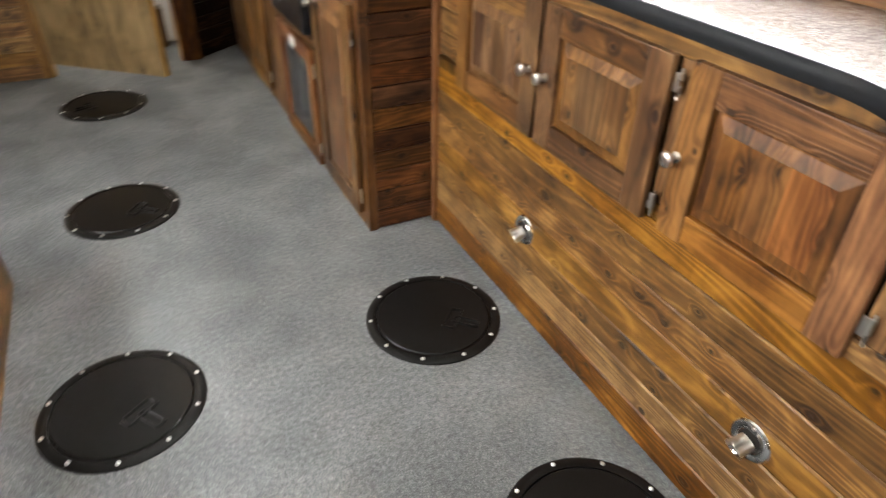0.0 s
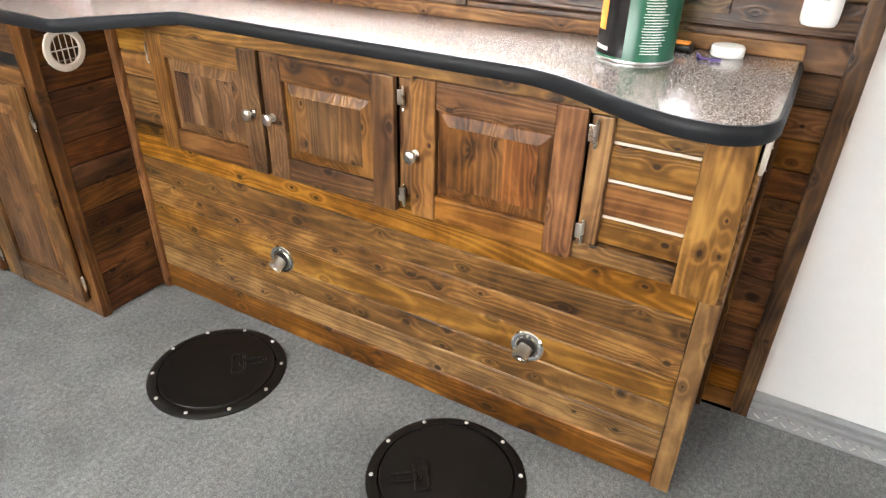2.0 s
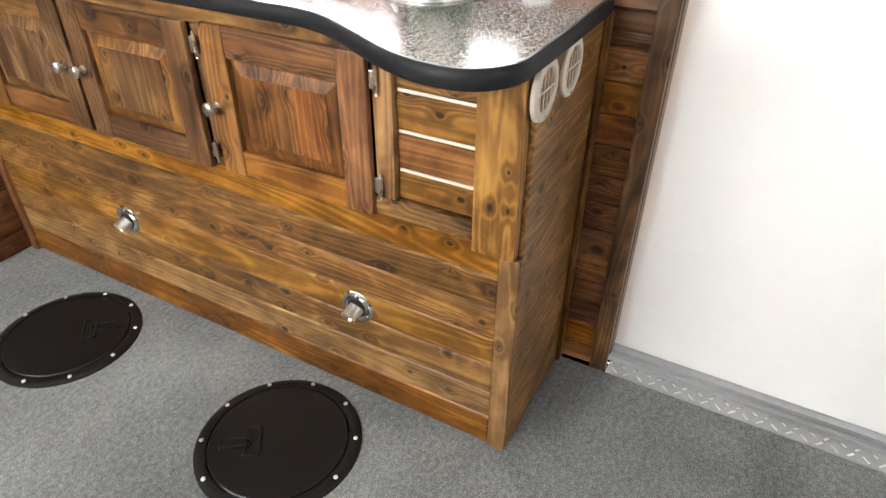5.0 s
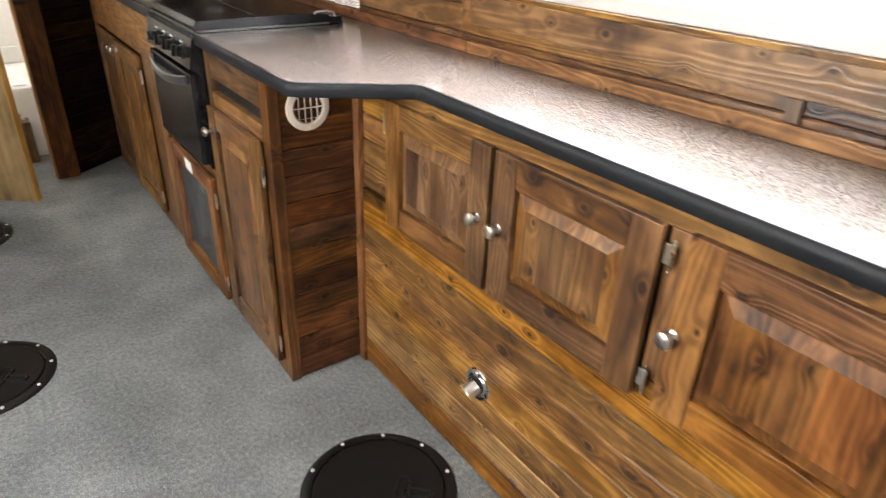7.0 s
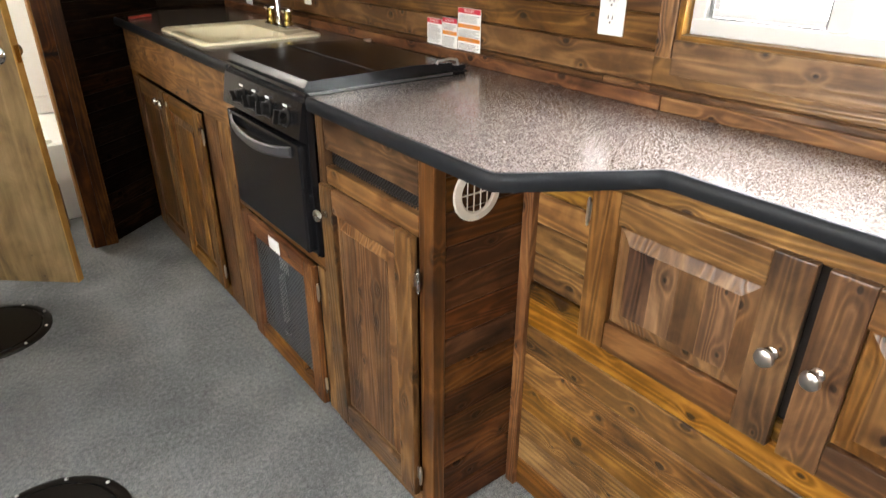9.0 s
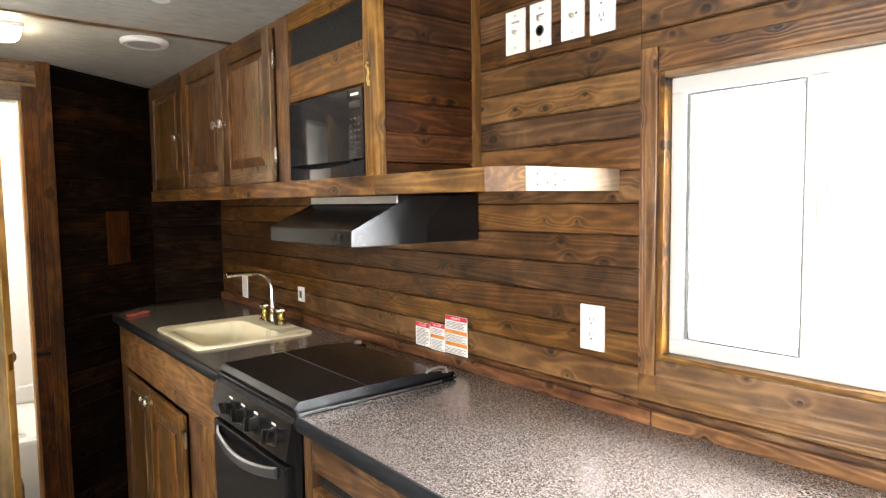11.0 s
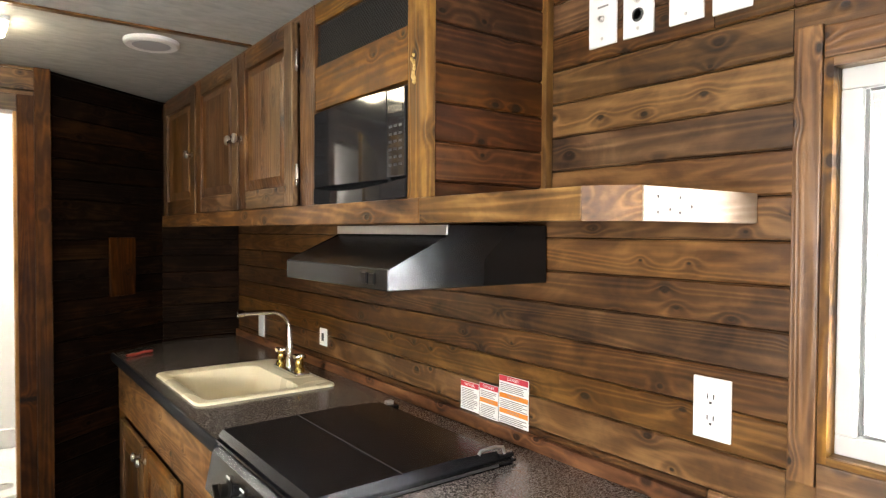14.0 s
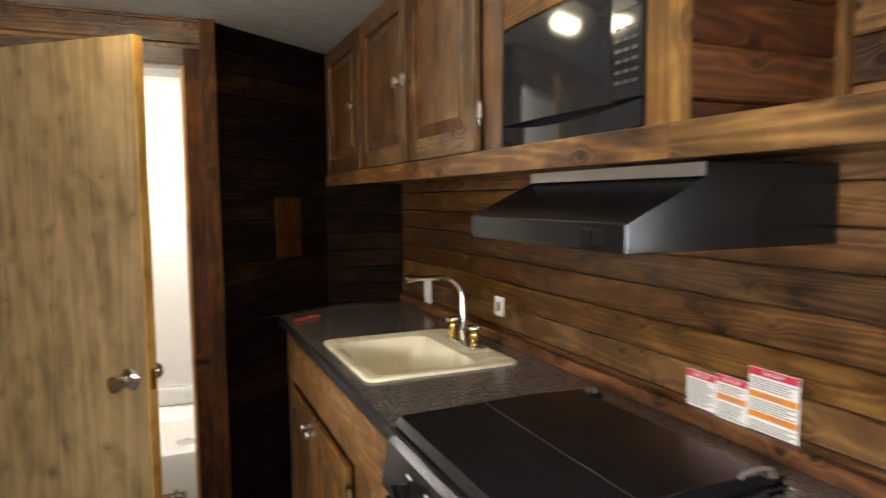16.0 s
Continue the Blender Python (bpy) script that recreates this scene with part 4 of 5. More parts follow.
for loop in (outer, hole):
    vs = [bm.verts.new((x, y, CZ1)) for x, y in loop]
    edges += [bm.edges.new((vs[i], vs[(i + 1) % len(vs)])) for i in range(len(vs))]
bmesh.ops.triangle_fill(bm, use_beauty=True, edges=edges)
ext = bmesh.ops.extrude_face_region(bm, geom=bm.faces[:])
bmesh.ops.translate(bm, verts=[g for g in ext["geom"] if isinstance(g, bmesh.types.BMVert)], vec=(0, 0, CZ0 - CZ1))
counter = thing("countertop", "speckled grey-brown laminate countertop with a black edge band", "countertop", (1.3, 2.6, CZ0))
part("slab", bm, COUNTER, counter)


def edge_band(pts):
    """A rounded band round the outside of an open line of (x, y)."""
    bm = bmesh.new()
    loops = []
    for i, p in enumerate(pts):
        a, b = Vector(pts[max(i - 1, 0)]), Vector(pts[min(i + 1, len(pts) - 1)])
        d = (b - a).normalized()
        nrm = Vector((d.y, -d.x)) * EDGE_SIDE
        prof = [(0.0, CZ0 - 0.002), (0.005, CZ0 - 0.002), (0.008, CZ0 + 0.004), (0.009, (CZ0 + CZ1) / 2), (0.008, CZ1 - 0.005), (0.003, CZ1 + 0.0012), (-0.003, CZ1 + 0.0012)]
        loops.append([(p[0] + nrm.x * o, p[1] + nrm.y * o, z) for o, z in prof])
    loft(bm, loops, True, True)
    return bm


EDGE_SIDE = 1
part("edge_band", edge_band(front), EDGING, counter, "black rounded edge band", True)
part("edge_band", edge_band(edge_b), EDGING, counter, "black rounded edge band", True)
south_splash = tagged(part("trim", boxed(1.556, 1.5745, 0.43, BEND, CZ1, CZ1 + 0.034, 0.004), W["redY"]), "low stained pine strip along the back of the counter", "trim", kind="structure")
skewed(south_splash)
splash = tagged(part("trim", boxed(1.556, 1.5745, BEND + 0.002, BACK - 0.016, CZ1, CZ1 + 0.034, 0.004), W["redY"]), "low stained pine strip along the back of the counter", "trim", kind="structure")

# ---- sink and tap ----
sink = thing("sink", "almond plastic drop-in kitchen sink", "sink", (1.24, 3.93, 0.87))
bm = bmesh.new()
loops = []
for e, zz, r in ((0.0, 1.0105, 0.03), (0.002, 1.018, 0.03), (0.012, 1.0215, 0.03), (0.030, 1.018, 0.04)):
    loops.append([(x, y, zz) for x, y in rounded(1.018 + e, 1.478 - e, 3.668 + e, 4.198 - e, r)])
for e, zz, r in ((0.0, 1.012, 0.05), (0.006, 0.995, 0.055), (0.022, 0.87, 0.06), (0.07, 0.853, 0.06)):
    loops.append([(x, y, zz) for x, y in rounded(1.058 + e, 1.372 - e, 3.712 + e, 4.152 - e, r)])
loft(bm, loops, False, True)
part("basin", bm, CREAM, sink, "", True)
part("drain", lathed([(0.035, 0), (0.035, 0.003), (0.02, 0.003), (0.018, 0.001)], (1.2, 3.93, 0.853), (0, 0, 1)), CHROME, sink)
tap = thing("faucet", "chrome gooseneck faucet with two brass-toned handles", "faucet", (1.425, 3.93, 1.02))
part("deck_plate", boxed(1.398, 1.452, 3.825, 4.035, 1.0185, 1.034, 0.007), CHROME, tap, "", True)
bm = bmesh.new()
neck = [(1.425, 3.945, 1.034), (1.425, 3.945, 1.17)] + [(1.425 - 0.062 + 0.062 * math.cos(radians(a)), 3.945 + 0.006, 1.17 + 0.068 * math.sin(radians(a))) for a in range(15, 91, 15)] + [(1.30, 3.955, 1.240), (1.262, 3.958, 1.240)]
tube(bm, neck, [0.013, 0.009] + [0.0085] * (len(neck) - 3) + [0.0085], 12)
part("spout", bm, CHROME, tap, "", True)
part("aerator", lathed([(0.0085, 0), (0.012, 0.004), (0.012, 0.024), (0.009, 0.026)], (1.262, 3.958, 1.240), (-1, 0, -0.05), 14), CHROME, tap, "", True)
for y in (3.858, 4.02):
    hd = part("handle_stem", lathed([(0.020, 0), (0.018, 0.010), (0.013, 0.016), (0.016, 0.03), (0.013, 0.045), (0.008, 0.05)], (1.425, y, 1.033), (0, 0, 1), 16), BRASS, tap, "polished brass stem", True)
    bm = bmesh.new()
    for a in range(0, 180, 90):
        dx, dy = 0.026 * math.cos(radians(a + 25)), 0.026 * math.sin(radians(a + 25))
        tube(bm, [(1.425 - dx, y - dy, 1.087), (1.425, y, 1.088), (1.425 + dx, y + dy, 1.087)], [0.0065, 0.0085, 0.0065], 8)
    part("cross_handle", bm, CHROME, hd, "", True)

# ---- upper cabinets, microwave and shelf ----
UP, UB = 1.228, 1.598
up = thing("wall_cabinet", "stained pine wall cabinet with three doors and a microwave bay", "cabinet", (1.4, 3.85, UB))
UTOP = CEILING - 0.001
bm = bmesh.new()
box(bm, UP + 0.02, WALL - 0.002, 3.335, BACK - 0.014, UB + 0.001, UTOP)
box(bm, UP + 0.02, WALL - 0.002, 2.807, 3.335, 1.845, UTOP)
part("carcass", bm, W["walnutY"], up)
part("bay_back", boxed(1.53, WALL - 0.003, 2.807, 3.335, UB + 0.001, 1.845), DARK, up)
part("stile", boxed(UP - 0.002, UP + 0.02, 2.793, 2.864, UB + 0.001, UTOP, 0.003), W["honeyZ"], up)
part("stile", boxed(UP - 0.002, UP + 0.02, 3.312, 3.405, UB + 0.001, UTOP, 0.003), W["walnutZ"], up)
bm = bmesh.new()
rng = random.Random(8)
for i in range(9):
    zz = 1.838 + 0.007 * i
    lathe(bm, [(0.004 + 0.004 * rng.random(), 0.0), (0.003, 0.002 + 0.002 * rng.random())], (UP - 0.002, 2.842 + 0.012 * (rng.random() - 0.5), zz), (-1, 0, 0), 7)
part("chipped_knot", bm, plain("torn_pale_wood", (0.55, 0.38, 0.13), 0.5, 0, 0.3, 200), up, "torn pale yellow knot")
part("panel", boxed(UP, UP + 0.02, 2.865, 3.311, 1.848, 1.962, 0.003), W["honeyY"], up)
part("rail", boxed(UP, UP + 0.02, 2.865, 3.311, 2.072, UTOP, 0.003), W["honeyY"], up)
bm = bmesh.new()
box(bm, UP + 0.016, UP + 0.0195, 2.865, 3.311, 1.963, 2.071)
part("vent_back", bm, DARK, up)
wire_screen("vent_screen", up, UP + 0.008, 2.865, 3.311, 1.963, 2.071, 0.010, 0.0022)
part("top_rail", boxed(UP, UP + 0.02, 3.406, 4.90, 2.108, UTOP, 0.002), W["walnutY"], up)
for (a, b, kn, hg) in ((3.412, 3.846, (3.818, 1.832), ((3.405, 2.0, 1), (3.405, 1.685, 1))), (3.860, 4.338, (3.888, 1.832), ())):
    panel_door(up, UP - 0.001, a, b, 1.586 + 0.014, 2.106, "walnut", 0.058, kn, hg)
panel_door(up, UP - 0.001, 4.362, 4.86, 1.60, 2.106, "walnut", 0.06, (4.392, 1.832))
z = UB + 0.002
while z < UTOP - 0.01:
    top = min(z + (0.033 if z < 1.61 else 0.081), UTOP)
    # end boards darkened in colour to paint the shade on this side
    plank(up, "X", UP + 0.021, WALL - 0.025, 2.806, z, top, W["darkred_shadeX"])
    z = top
part("corner_batten", boxed(WALL - 0.024, WALL - 0.001, 2.781, 2.806, UB + 0.001, UTOP, 0.003), W["walnutZ"], up)

shelf = thing("shelf", "thick stained pine shelf under the wall cabinets", "shelf", (1.4, 3.5, 1.55))
bm = bmesh.new()
prism(bm, [(UP + 0.004, BACK - 0.018), (UP + 0.004, 2.40), (1.265, 2.325), (WALL - 0.001, 2.325), (WALL - 0.001, BACK - 0.018)], 1.562, 1.5975)
part("board", bm, W["walnutY"], shelf)
part("front_rail", boxed(UP - 0.020, UP + 0.003, 2.372, 2.793, 1.547, 1.5985, 0.003), W["honeyY"], shelf)
part("front_rail", boxed(UP - 0.020, UP + 0.003, 2.794, 4.90, 1.547, 1.5985, 0.003), W["honeyY"], shelf)
bm = bmesh.new()
prism(bm, [(UP - 0.020, 2.371), (UP + 0.026, 2.300), (UP + 0.040, 2.318), (UP + 0.003, 2.371)], 1.547, 1.5985)
part("corner_piece", bm, W["honeyY"], shelf)
part("end_rail", boxed(UP + 0.028, WALL - 0.002, 2.299, 2.322, 1.547, 1.5985, 0.003), RAW, shelf, "bare unstained pine end board")
for x, zz in ((1.29, 1.583), (1.32, 1.565), (1.29, 1.560), (1.345, 1.583), (1.375, 1.570), (1.345, 1.560)):
    part("screw_hole", lathed([(0.0028, 0.0), (0.0022, 0.0008)], (x, 2.2990, zz), (0, -1, 0), 8), DARK, shelf)

mw = thing("microwave", "black built-in microwave oven with a dark glass door", "microwave", (1.38, 3.09, UB))
part("case", boxed(UP + 0.01, 1.52, 2.868, 3.308, UB + 0.002, 1.840, 0.004), BLACK, mw)
bm = bmesh.new()
loft(bm, [[(UP - 0.004 - 0.010 * math.sin(math.pi * i / 10), 2.945 + 0.363 * i / 10, z) for z in (1.645, 1.838)] + [(UP + 0.01, 2.945 + 0.363 * i / 10, 1.838), (UP + 0.01, 2.945 + 0.363 * i / 10, 1.645)] for i in range(11)], True, True)
part("door", bm, DIALGREY, mw, "dark glass door", True)
bm = bmesh.new()
loft(bm, [[(UP - 0.006 - 0.013 * math.sin(math.pi * i / 12), 2.868 + 0.440 * i / 12, z - 0.016 * math.sin(math.pi * i / 12)) for z in (1.604, 1.643)] + [(UP + 0.01, 2.868 + 0.440 * i / 12, 1.650), (UP + 0.01, 2.868 + 0.440 * i / 12, 1.602)] for i in range(13)], True, True)
part("door_pull", bm, DIALGREY, mw, "", True)
ctl = part("control_panel", boxed(UP - 0.005, UP + 0.01, 2.869, 2.943, 1.648, 1.838, 0.003), DIALGREY, mw)
for r in range(6):
    for c in range(3):
        part("button", boxed(UP - 0.0062, UP - 0.0048, 2.879 + c * 0.020, 2.891 + c * 0.020, 1.672 + r * 0.0165, 1.677 + r * 0.0165), GREYGRIP, ctl)
part("display", boxed(UP - 0.0062, UP - 0.0048, 2.878, 2.934, 1.785, 1.803), BLACK, ctl)
part("maker_mark", boxed(UP - 0.0062, UP - 0.0048, 2.885, 2.925, 1.819, 1.825), NICKEL, ctl)

# ---- hood ----
hood = thing("range_hood", "black under-cabinet range hood", "range hood", (1.35, 3.04, 1.41))
HY0, HY1 = 2.795, 3.285
bm = bmesh.new()
loft(bm, [[(1.137, y, 1.413), (1.137, y, 1.457), (1.285, y, 1.522), (1.285, y, 1.546), (WALL - 0.003, y, 1.546), (WALL - 0.003, y, 1.413)] for y in (HY0, HY1)], True, True)
bmesh.ops.bevel(bm, geom=bm.edges[:], offset=0.002, segments=1, affect="EDGES")
part("shell", bm, HOODPAINT, hood)
part("top_band", boxed(1.279, 1.284, HY0 + 0.002, HY1 - 0.002, 1.524, 1.545), ALU, hood, "bright metal band")
for y in (2.855, 2.885):
    part("switch", boxed(1.1335, 1.1375, y - 0.009, y + 0.009, 1.424, 1.446, 0.001), BLACK_MATT, hood)
part("filter", boxed(1.17, 1.50, HY0 + 0.03, HY1 - 0.03, 1.4105, 1.4135), ALU, hood)

# ---- outlets, switches, stickers ----


def outlet(y, z, gangs=2):
    o = thing("outlet", "white duplex power outlet plate on the pine wall", "outlet", (WALL, y, z))
    part("plate", boxed(WALL - 0.006, WALL, y - 0.037, y + 0.037, z - 0.057, z + 0.057, 0.003), WHITE, o)
    for s in (-1, 1):
        r = part("receptacle", lathed([(0.0165, 0), (0.0165, 0.002), (0.015, 0.003)], (WALL - 0.0055, y, z + 0.0195 * s), (-1, 0, 0), 20), WHITE, o)
        for dy in (-0.006, 0.006):
            part("slot", boxed(WALL - 0.0092, WALL - 0.0082, y + dy - 0.0011, y + dy + 0.0011, z + 0.0195 * s - 0.001, z + 0.0195 * s + 0.008), SLOT, r)
        part("ground_hole", boxed(WALL - 0.0092, WALL - 0.0082, y - 0.0022, y + 0.0022, z + 0.0195 * s - 0.010, z + 0.0195 * s - 0.0055), SLOT, r)
    return o


outlet(2.376, 1.210)
outlet(2.350, 1.978)
for y, kind_ in ((2.637, "coax"), (2.547, "port"), (2.440, "jack")):
    o = thing("wall_plate", "white wall plate with a %s socket" % ("round" if kind_ == "port" else "coaxial"), "wall plate", (WALL, y, 1.982), "white plates above the window")
    part("plate", boxed(WALL - 0.006, WALL, y - 0.0365, y + 0.0365, 1.925, 2.041, 0.003), WHITE, o)
    for s in (-1, 1):
        part("screw", lathed([(0.0035, 0), (0.003, 0.0015)], (WALL - 0.006, y, 1.983 + s * 0.042), (-1, 0, 0), 10), NICKEL, o)
    if kind_ == "port":
        part("grommet", lathed([(0.014, 0), (0.013, 0.002), (0.010, 0.0022), (0.010, 0.0)], (WALL - 0.006, y, 1.968), (-1, 0, 0), 18), SLOT, o)
    part("socket", lathed([(0.006, 0), (0.006, 0.006), (0.0045, 0.006), (0.0045, 0.010), (0.002, 0.010)], (WALL - 0.006, y, 1.997 if kind_ == "port" else 1.982), (-1, 0, 0), 10), NICKEL, o, "threaded metal socket")
    if kind_ != "jack":
        part("small_print", boxed(WALL - 0.0068, WALL - 0.0058, y - 0.016, y + 0.012, 2.006, 2.010), INK, o)
    else:
        part("pin", boxed(WALL - 0.0068, WALL - 0.0058, y - 0.016, y - 0.011, 1.983, 1.988), SLOT, o)
o = thing("wall_switch", "small white outlet plate above the counter", "outlet", (WALL, 3.968, 1.127))
part("plate", boxed(WALL - 0.005, WALL, 3.938, 3.998, 1.094, 1.160, 0.003), WHITE, o)
part("rocker", boxed(WALL - 0.008, WALL - 0.005, 3.960, 3.976, 1.112, 1.142, 0.001), SLOT, o)
o = thing("wall_plate", "blank white plate behind the faucet", "wall plate", (WALL, 4.62, 1.10))
part("plate", boxed(WALL - 0.006, WALL, 4.575, 4.645, 1.043, 1.157, 0.003), WHITE, o)


def words(text, size, m, mat, parent):
    c = bpy.data.curves.new("text", "FONT")
    c.body, c.size, c.align_x, c.align_y = text, size, "CENTER", "CENTER"
    tmp = bpy.data.objects.new("text", c)
    scene.collection.objects.link(tmp)
    me = bpy.data.meshes.new_from_object(tmp)
    bpy.data.objects.remove(tmp)
    me.materials.append(mat)
    ob = new("lettering", me)
    ob.parent = parent
    ob.matrix_parent_inverse = parent.matrix_world.inverted()
    ob.matrix_basis = m
    return ob


FACE_WEST = Matrix(((0, 0, -1, 0), (-1, 0, 0, 0), (0, 1, 0, 0), (0, 0, 0, 1)))
st = WALL - 0.0015
for y0, y1, z0, z1, bands in ((3.040, 3.120, 1.046, 1.124, ()), (2.962, 3.039, 1.043, 1.133, (0.5,)), (2.852, 2.961, 1.046, 1.168, (0.58, 0.26))):
    s = thing("warning_sticker", "white printed warning sticker with a red heading", "sticker", (WALL, (y0 + y1) / 2, z0), "warning stickers behind the range")
    part("sheet", boxed(st, WALL - 0.0002, y0 + 0.001, y1 - 0.001, z0, z1), PAPER, s)
    part("heading", boxed(st - 0.0006, st - 0.0001, y0 + 0.002, y1 - 0.002, z1 - 0.015, z1 - 0.001), REDINK, s)
    words("DANGER", 0.011, Matrix.Translation((st - 0.0009, (y0 + y1) / 2, z1 - 0.008)) @ FACE_WEST, PAPER, s)
    done = []
    for f in bands:
        zz = z0 + f * (z1 - z0)
        part("band", boxed(st - 0.0006, st - 0.0001, y0 + 0.003, y1 - 0.003, zz - 0.006, zz + 0.006), ORANGE, s)
        words("WARNING", 0.009, Matrix.Translation((st - 0.0009, (y0 + y1) / 2, zz)) @ FACE_WEST, INK, s)
        done.append(zz)
    zz = z1 - 0.021
    rng = random.Random(int(y0 * 1000))
    while zz > z0 + 0.004:
        if all(abs(zz - d) > 0.009 for d in done):
            part("print_line", boxed(st - 0.0005, st - 0.0001, y0 + 0.006 + rng.random() * 0.018, y1 - 0.006, zz - 0.0011, zz + 0.0011), INK, s)
        zz -= 0.0046

# ---- ceiling fittings ----
lb = thing("ceiling_light", "lit white ribbed ceiling light", "ceiling light", (0.47, 3.98, CEILING))
part("base", boxed(0.36, 0.585, 3.915, 4.045, CEILING - 0.014, CEILING - 0.0005, 0.004), WHITE, lb)
bm = bmesh.new()
loft(bm, [[(x, y, z) for x, y in rounded(0.365 + e, 0.58 - e, 3.92 + e, 4.04 - e, 0.02)] for e, z in ((0.0, CEILING - 0.0145), (0.003, CEILING - 0.034), (0.016, CEILING - 0.046))], True, True)
part("diffuser", bm, LAMPGLOW, lb, "", True)
sp = thing("ceiling_speaker", "white round ceiling speaker", "speaker", (0.958, 3.93, CEILING))
part("ring", lathed([(0.082, -0.0005), (0.082, -0.012), (0.076, -0.018), (0.066, -0.016)], (0.958, 3.93, CEILING), (0, 0, 1), 32), WHITE, sp, "", True)
part("grille", lathed([(0.066, -0.0155), (0.03, -0.0175), (0.0, -0.018)], (0.958, 3.93, CEILING), (0, 0, 1), 32), plain("grey_grille", (0.42, 0.42, 0.43), 0.6), sp)
sd = thing("ceiling_light", "small white ceiling spotlight, unlit", "ceiling light", (0.82, 3.22, CEILING))
part("base", lathed([(0.07, -0.0005), (0.07, -0.010), (0.06, -0.018)], (0.82, 3.22, CEILING), (0, 0, 1), 28), WHITE, sd, "", True)
part("spot", lathed([(0.026, -0.0185), (0.030, -0.030), (0.028, -0.055), (0.020, -0.057)], (0.82, 3.22, CEILING), (0.1, 0.1, 1), 20), WHITE, sd, "", True)

# ---- hole covers in the floor ----
hc = thing("floor_hatch", "round black plastic ice hole cover screwed to the carpet", "hatch", (0, 0, 0), "ice hole covers in the floor")
part("flange", lathed([(0.178, 0.0), (0.178, 0.0095), (0.182, 0.0105), (0.200, 0.0085), (0.207, 0.004), (0.208, 0.0)], (0, 0, 0), (0, 0, 1), 56), BLACK_MATT, hc, "", True)
part("lid", lathed([(0.174, 0.0), (0.174, 0.009), (0.171, 0.0115), (0.05, 0.0125), (0.0, 0.0125)], (0, 0, 0), (0, 0, 1), 56), BLACK_MATT, hc, "", True)
for i in range(10):
    a = 2 * math.pi * (i + 0.3) / 10
    part("screw", lathed([(0.0060, 0.0), (0.0055, 0.0030), (0.002, 0.0044)], (0.193 * math.cos(a), 0.193 * math.sin(a), 0.0085), (0, 0, 1), 10), ZINC, hc)
bm = bmesh.new()
for x0, x1, y0, y1 in ((-0.011, 0.011, 0.070, 0.140), (-0.042, 0.042, 0.048, 0.078)):
    loft(bm, [[(x, y, z) for x, y in rounded(x0 + e, x1 - e, y0 + e, y1 - e, 0.009)] for e, z in ((-0.006, 0.0120), (-0.005, 0.0175), (-0.002, 0.0185), (0.001, 0.0170), (0.002, 0.0128))], False, True)
part("pull_handle", bm, BLACK_MATT, hc, "", True)
places = [(0.990, 1.758, -135), (0.995, 0.948, 37), (0.105, 1.780, -144), (0.172, 2.835, -125), (0.155, 3.990, 110)]
for x, y, a in places[1:]:
    copy_thing(hc, pose(x, y, 0.0005, 0, 0, a))
hc.matrix_basis = pose(places[0][0], places[0][1], 0.0005, 0, 0, places[0][2])

# ---- things on the counter ----
CX, CY, CR = 1.455, 0.758, 0.084
can = thing("coffee_can", "large green and black printed can", "can", (CX, CY, CZ1))
part("body", lathed([(CR - 0.003, 0.0), (CR, 0.002), (CR, 0.006), (CR - 0.002, 0.009), (CR - 0.002, 0.252), (CR, 0.256), (CR, 0.262)], (CX, CY, CZ1 + 0.0005), (0, 0, 1), 48), GREEN, can, "", True)
part("bottom_rim", lathed([(CR + 0.0006, 0.0), (CR + 0.0012, 0.002), (CR + 0.0006, 0.005)], (CX, CY, CZ1 + 0.0005), (0, 0, 1), 48), ALU, can, "", True)
part("lid", lathed([(CR + 0.002, 0.262), (CR + 0.002, 0.272), (CR - 0.004, 0.275), (0.0, 0.274)], (CX, CY, CZ1 + 0.0005), (0, 0, 1), 48), BLACK_MATT, can, "", True)


def wrap(name, a0, a1, z0, z1, mat, lift=0.0006, steps=14):
    bm = bmesh.new()
    r0, r1 = CR - 0.0019, CR - 0.0019 + lift
    loops = []
    for i in range(steps + 1):
        a = radians(a0 + (a1 - a0) * i / steps)
        c, s_ = math.cos(a), math.sin(a)
        loops.append([(CX + r * c, CY + r * s_, CZ1 + z) for r, z in ((r0, z0), (r1, z0), (r1, z1), (r0, z1))])
    loft(bm, loops, True, True)
    return part(name, bm, mat, can)


wrap("black_panel", 95, 176, 0.010, 0.25, BLACK, 0.0007)
wrap("flame_print", 118, 140, 0.06, 0.17, ORANGE, 0.0012)
wrap("brand_print", 112, 150, 0.17, 0.23, YELLOW, 0.0013)
wrap("small_print", 120, 150, 0.020, 0.028, PAPER, 0.0013)
wrap("seal", 186, 196, 0.205, 0.235, PAPER, 0.0012, 4)
rng = random.Random(5)
for i in range(38):
    zz = 0.022 + i * 0.0056
    wrap("print_line", 198 + rng.random() * 3, 238 - rng.random() * 12, zz, zz + 0.0013, PAPER, 0.0008, 6)
cap = thing("white_cap", "white plastic screw cap lying on the counter", "cap", (1.577, 0.582, CZ1))
part("shell", lathed([(0.034, 0.0), (0.036, 0.003), (0.036, 0.018), (0.033, 0.022), (0.0, 0.0225)], (1.577, 0.582, CZ1 + 0.0005), (0, 0, 1), 32), WHITE, cap, "", True)
cord = thing("purple_cord", "short purple cord beside the white cap", "cord", (1.545, 0.624, CZ1))
bm = bmesh.new()
tube(bm, [(1.530, 0.636, CZ1 + 0.004), (1.505, 0.626, CZ1 + 0.004), (1.500, 0.604, CZ1 + 0.004), (1.505, 0.584, CZ1 + 0.004)], 0.0038, 8)
part("strand", bm, PURPLE, cord)
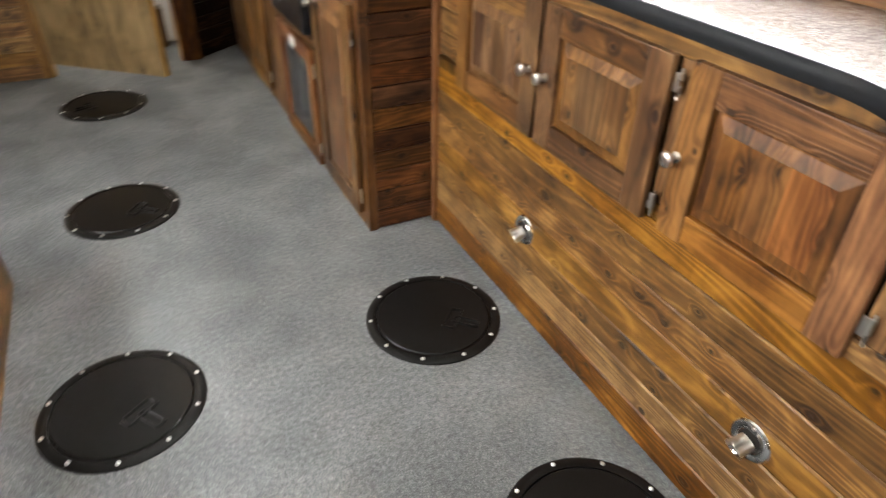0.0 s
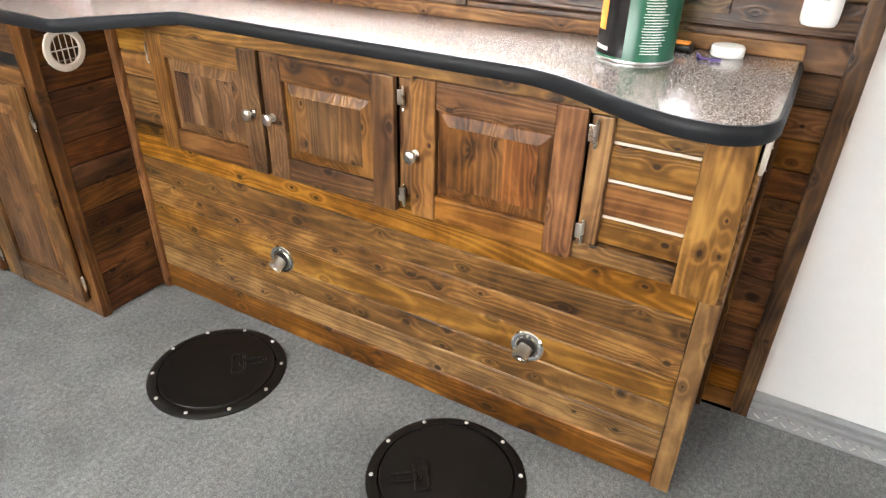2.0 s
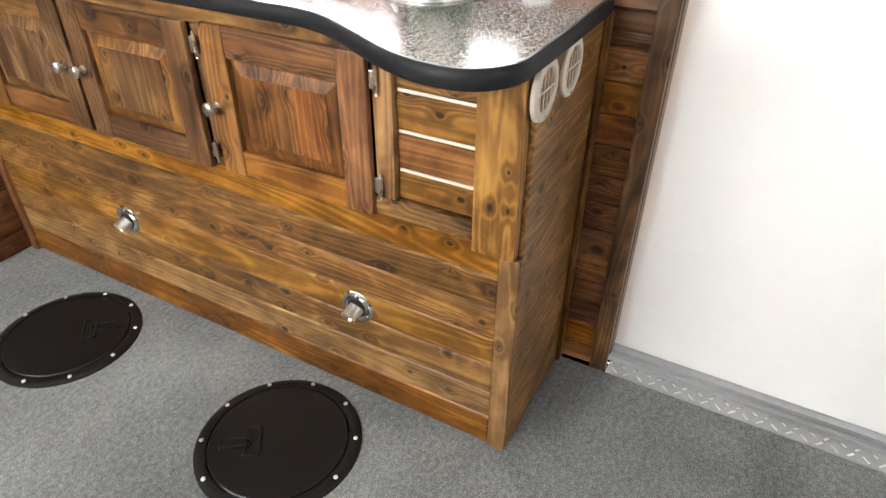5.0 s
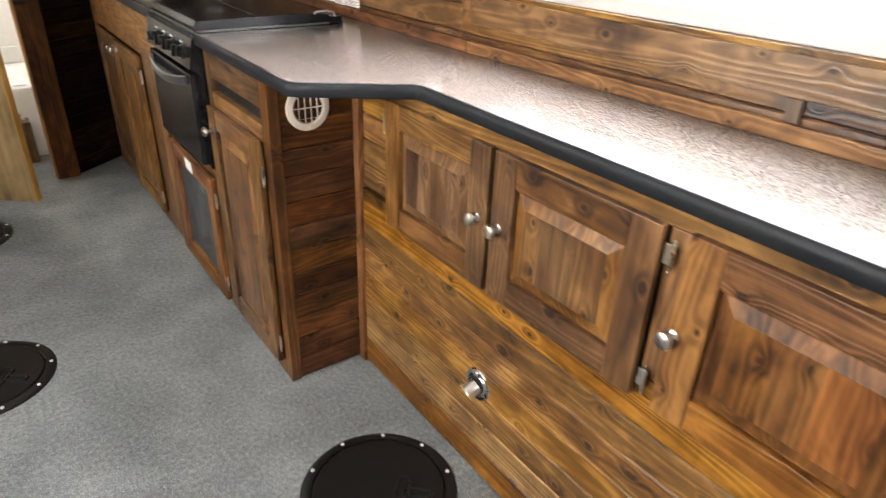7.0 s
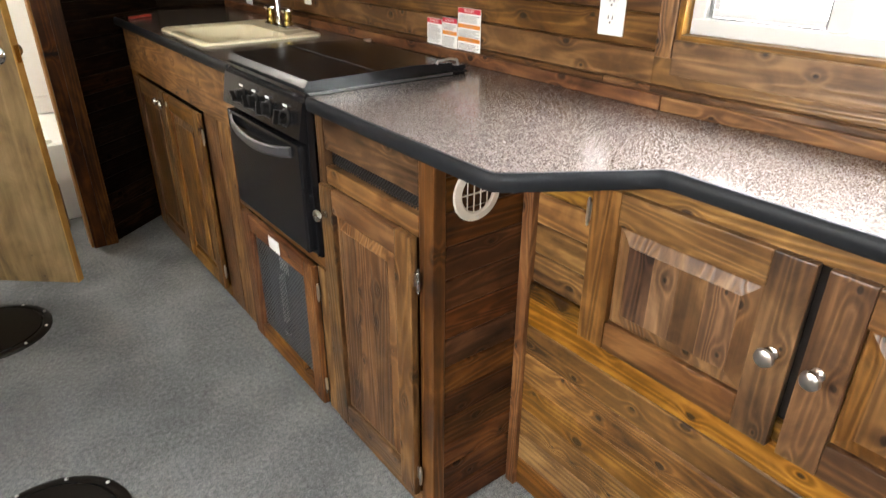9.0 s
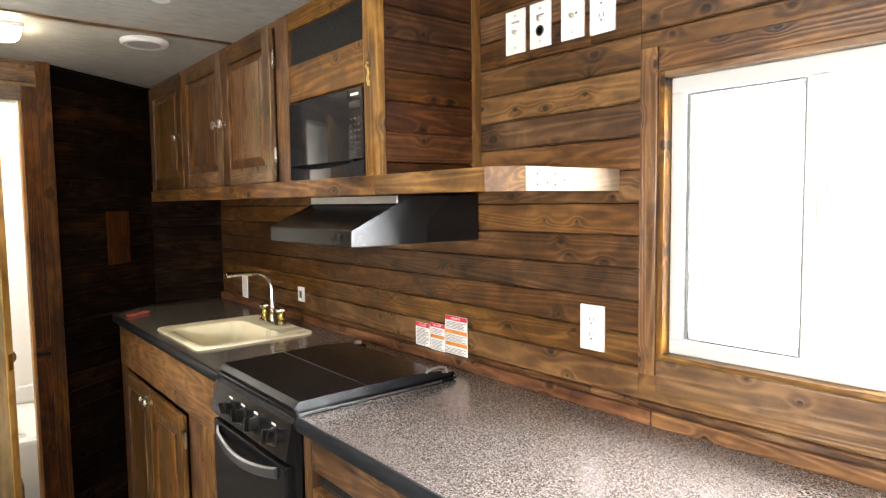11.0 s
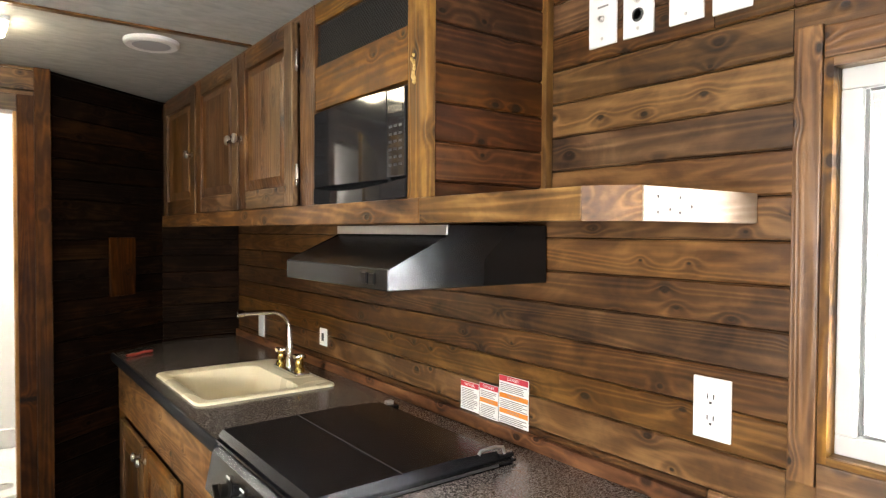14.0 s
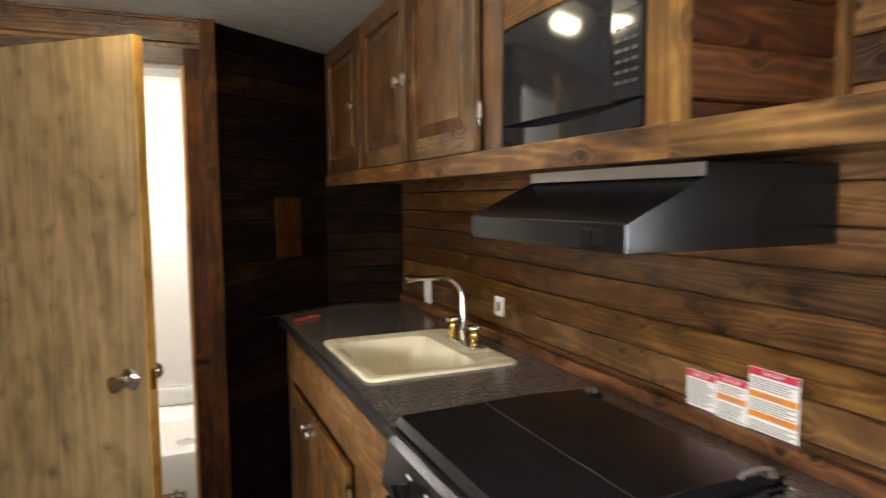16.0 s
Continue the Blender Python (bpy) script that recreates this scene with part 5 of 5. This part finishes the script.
tm = thing("folding_knife", "small orange and black folding knife", "knife", (1.565, 0.690, CZ1))
part("body", boxed(1.545, 1.588, 0.655, 0.720, CZ1 + 0.0005, CZ1 + 0.017, 0.006), BLACK_MATT, tm, "", True)
part("grip", boxed(1.547, 1.580, 0.662, 0.712, CZ1 + 0.0175, CZ1 + 0.021, 0.0015), ORANGE, tm, "orange grip")
fe = thing("fire_extinguisher", "white fire extinguisher with a red label hung on the wall", "extinguisher", (1.594, 0.405, 1.092))
part("cylinder", lathed([(0.032, 0.0), (0.036, 0.006), (0.037, 0.02), (0.037, 0.25), (0.034, 0.28), (0.016, 0.295)], (1.594, 0.424, 1.092), (0, 0, 1), 32), WHITE, fe, "", True)
part("valve", lathed([(0.013, 0.295), (0.016, 0.31), (0.016, 0.33), (0.008, 0.34)], (1.594, 0.424, 1.092), (0, 0, 1), 16), BLACK_MATT, fe, "", True)
part("bracket", boxed(1.6265, 1.636, 0.406, 0.442, 1.13, 1.36, 0.002), BLACK_MATT, fe)
bm = bmesh.new()
loft(bm, [[(1.594 + r * math.cos(radians(a)), 0.424 + r * math.sin(radians(a)), z) for r, z in ((0.0371, 1.18), (0.0378, 1.18), (0.0378, 1.34), (0.0371, 1.34))] for a in range(206, 252, 8)], True, True)
part("red_label", bm, REDINK, fe)
for i in range(9):
    bm = bmesh.new()
    zz = 1.145 + i * 0.012
    loft(bm, [[(1.594 + r * math.cos(radians(a)), 0.424 + r * math.sin(radians(a)), z) for r, z in ((0.0371, zz), (0.0376, zz), (0.0376, zz + 0.003), (0.0371, zz + 0.003))] for a in range(140, 196, 9)], True, True)
    part("print_line", bm, INK, fe)
pl = thing("pliers", "pair of red-handled pliers on the counter", "pliers", (1.04, 4.62, CZ1))
bm = bmesh.new()
tube(bm, [(1.00, 4.600, CZ1 + 0.008), (1.03, 4.612, CZ1 + 0.008), (1.055, 4.622, CZ1 + 0.008)], [0.006, 0.007, 0.005], 8)
part("handle", bm, REDPL, pl)
bm = bmesh.new()
tube(bm, [(1.058, 4.640, CZ1 + 0.008), (1.08, 4.652, CZ1 + 0.008), (1.11, 4.655, CZ1 + 0.008)], [0.005, 0.007, 0.006], 8)
part("handle", bm, REDPL, pl)
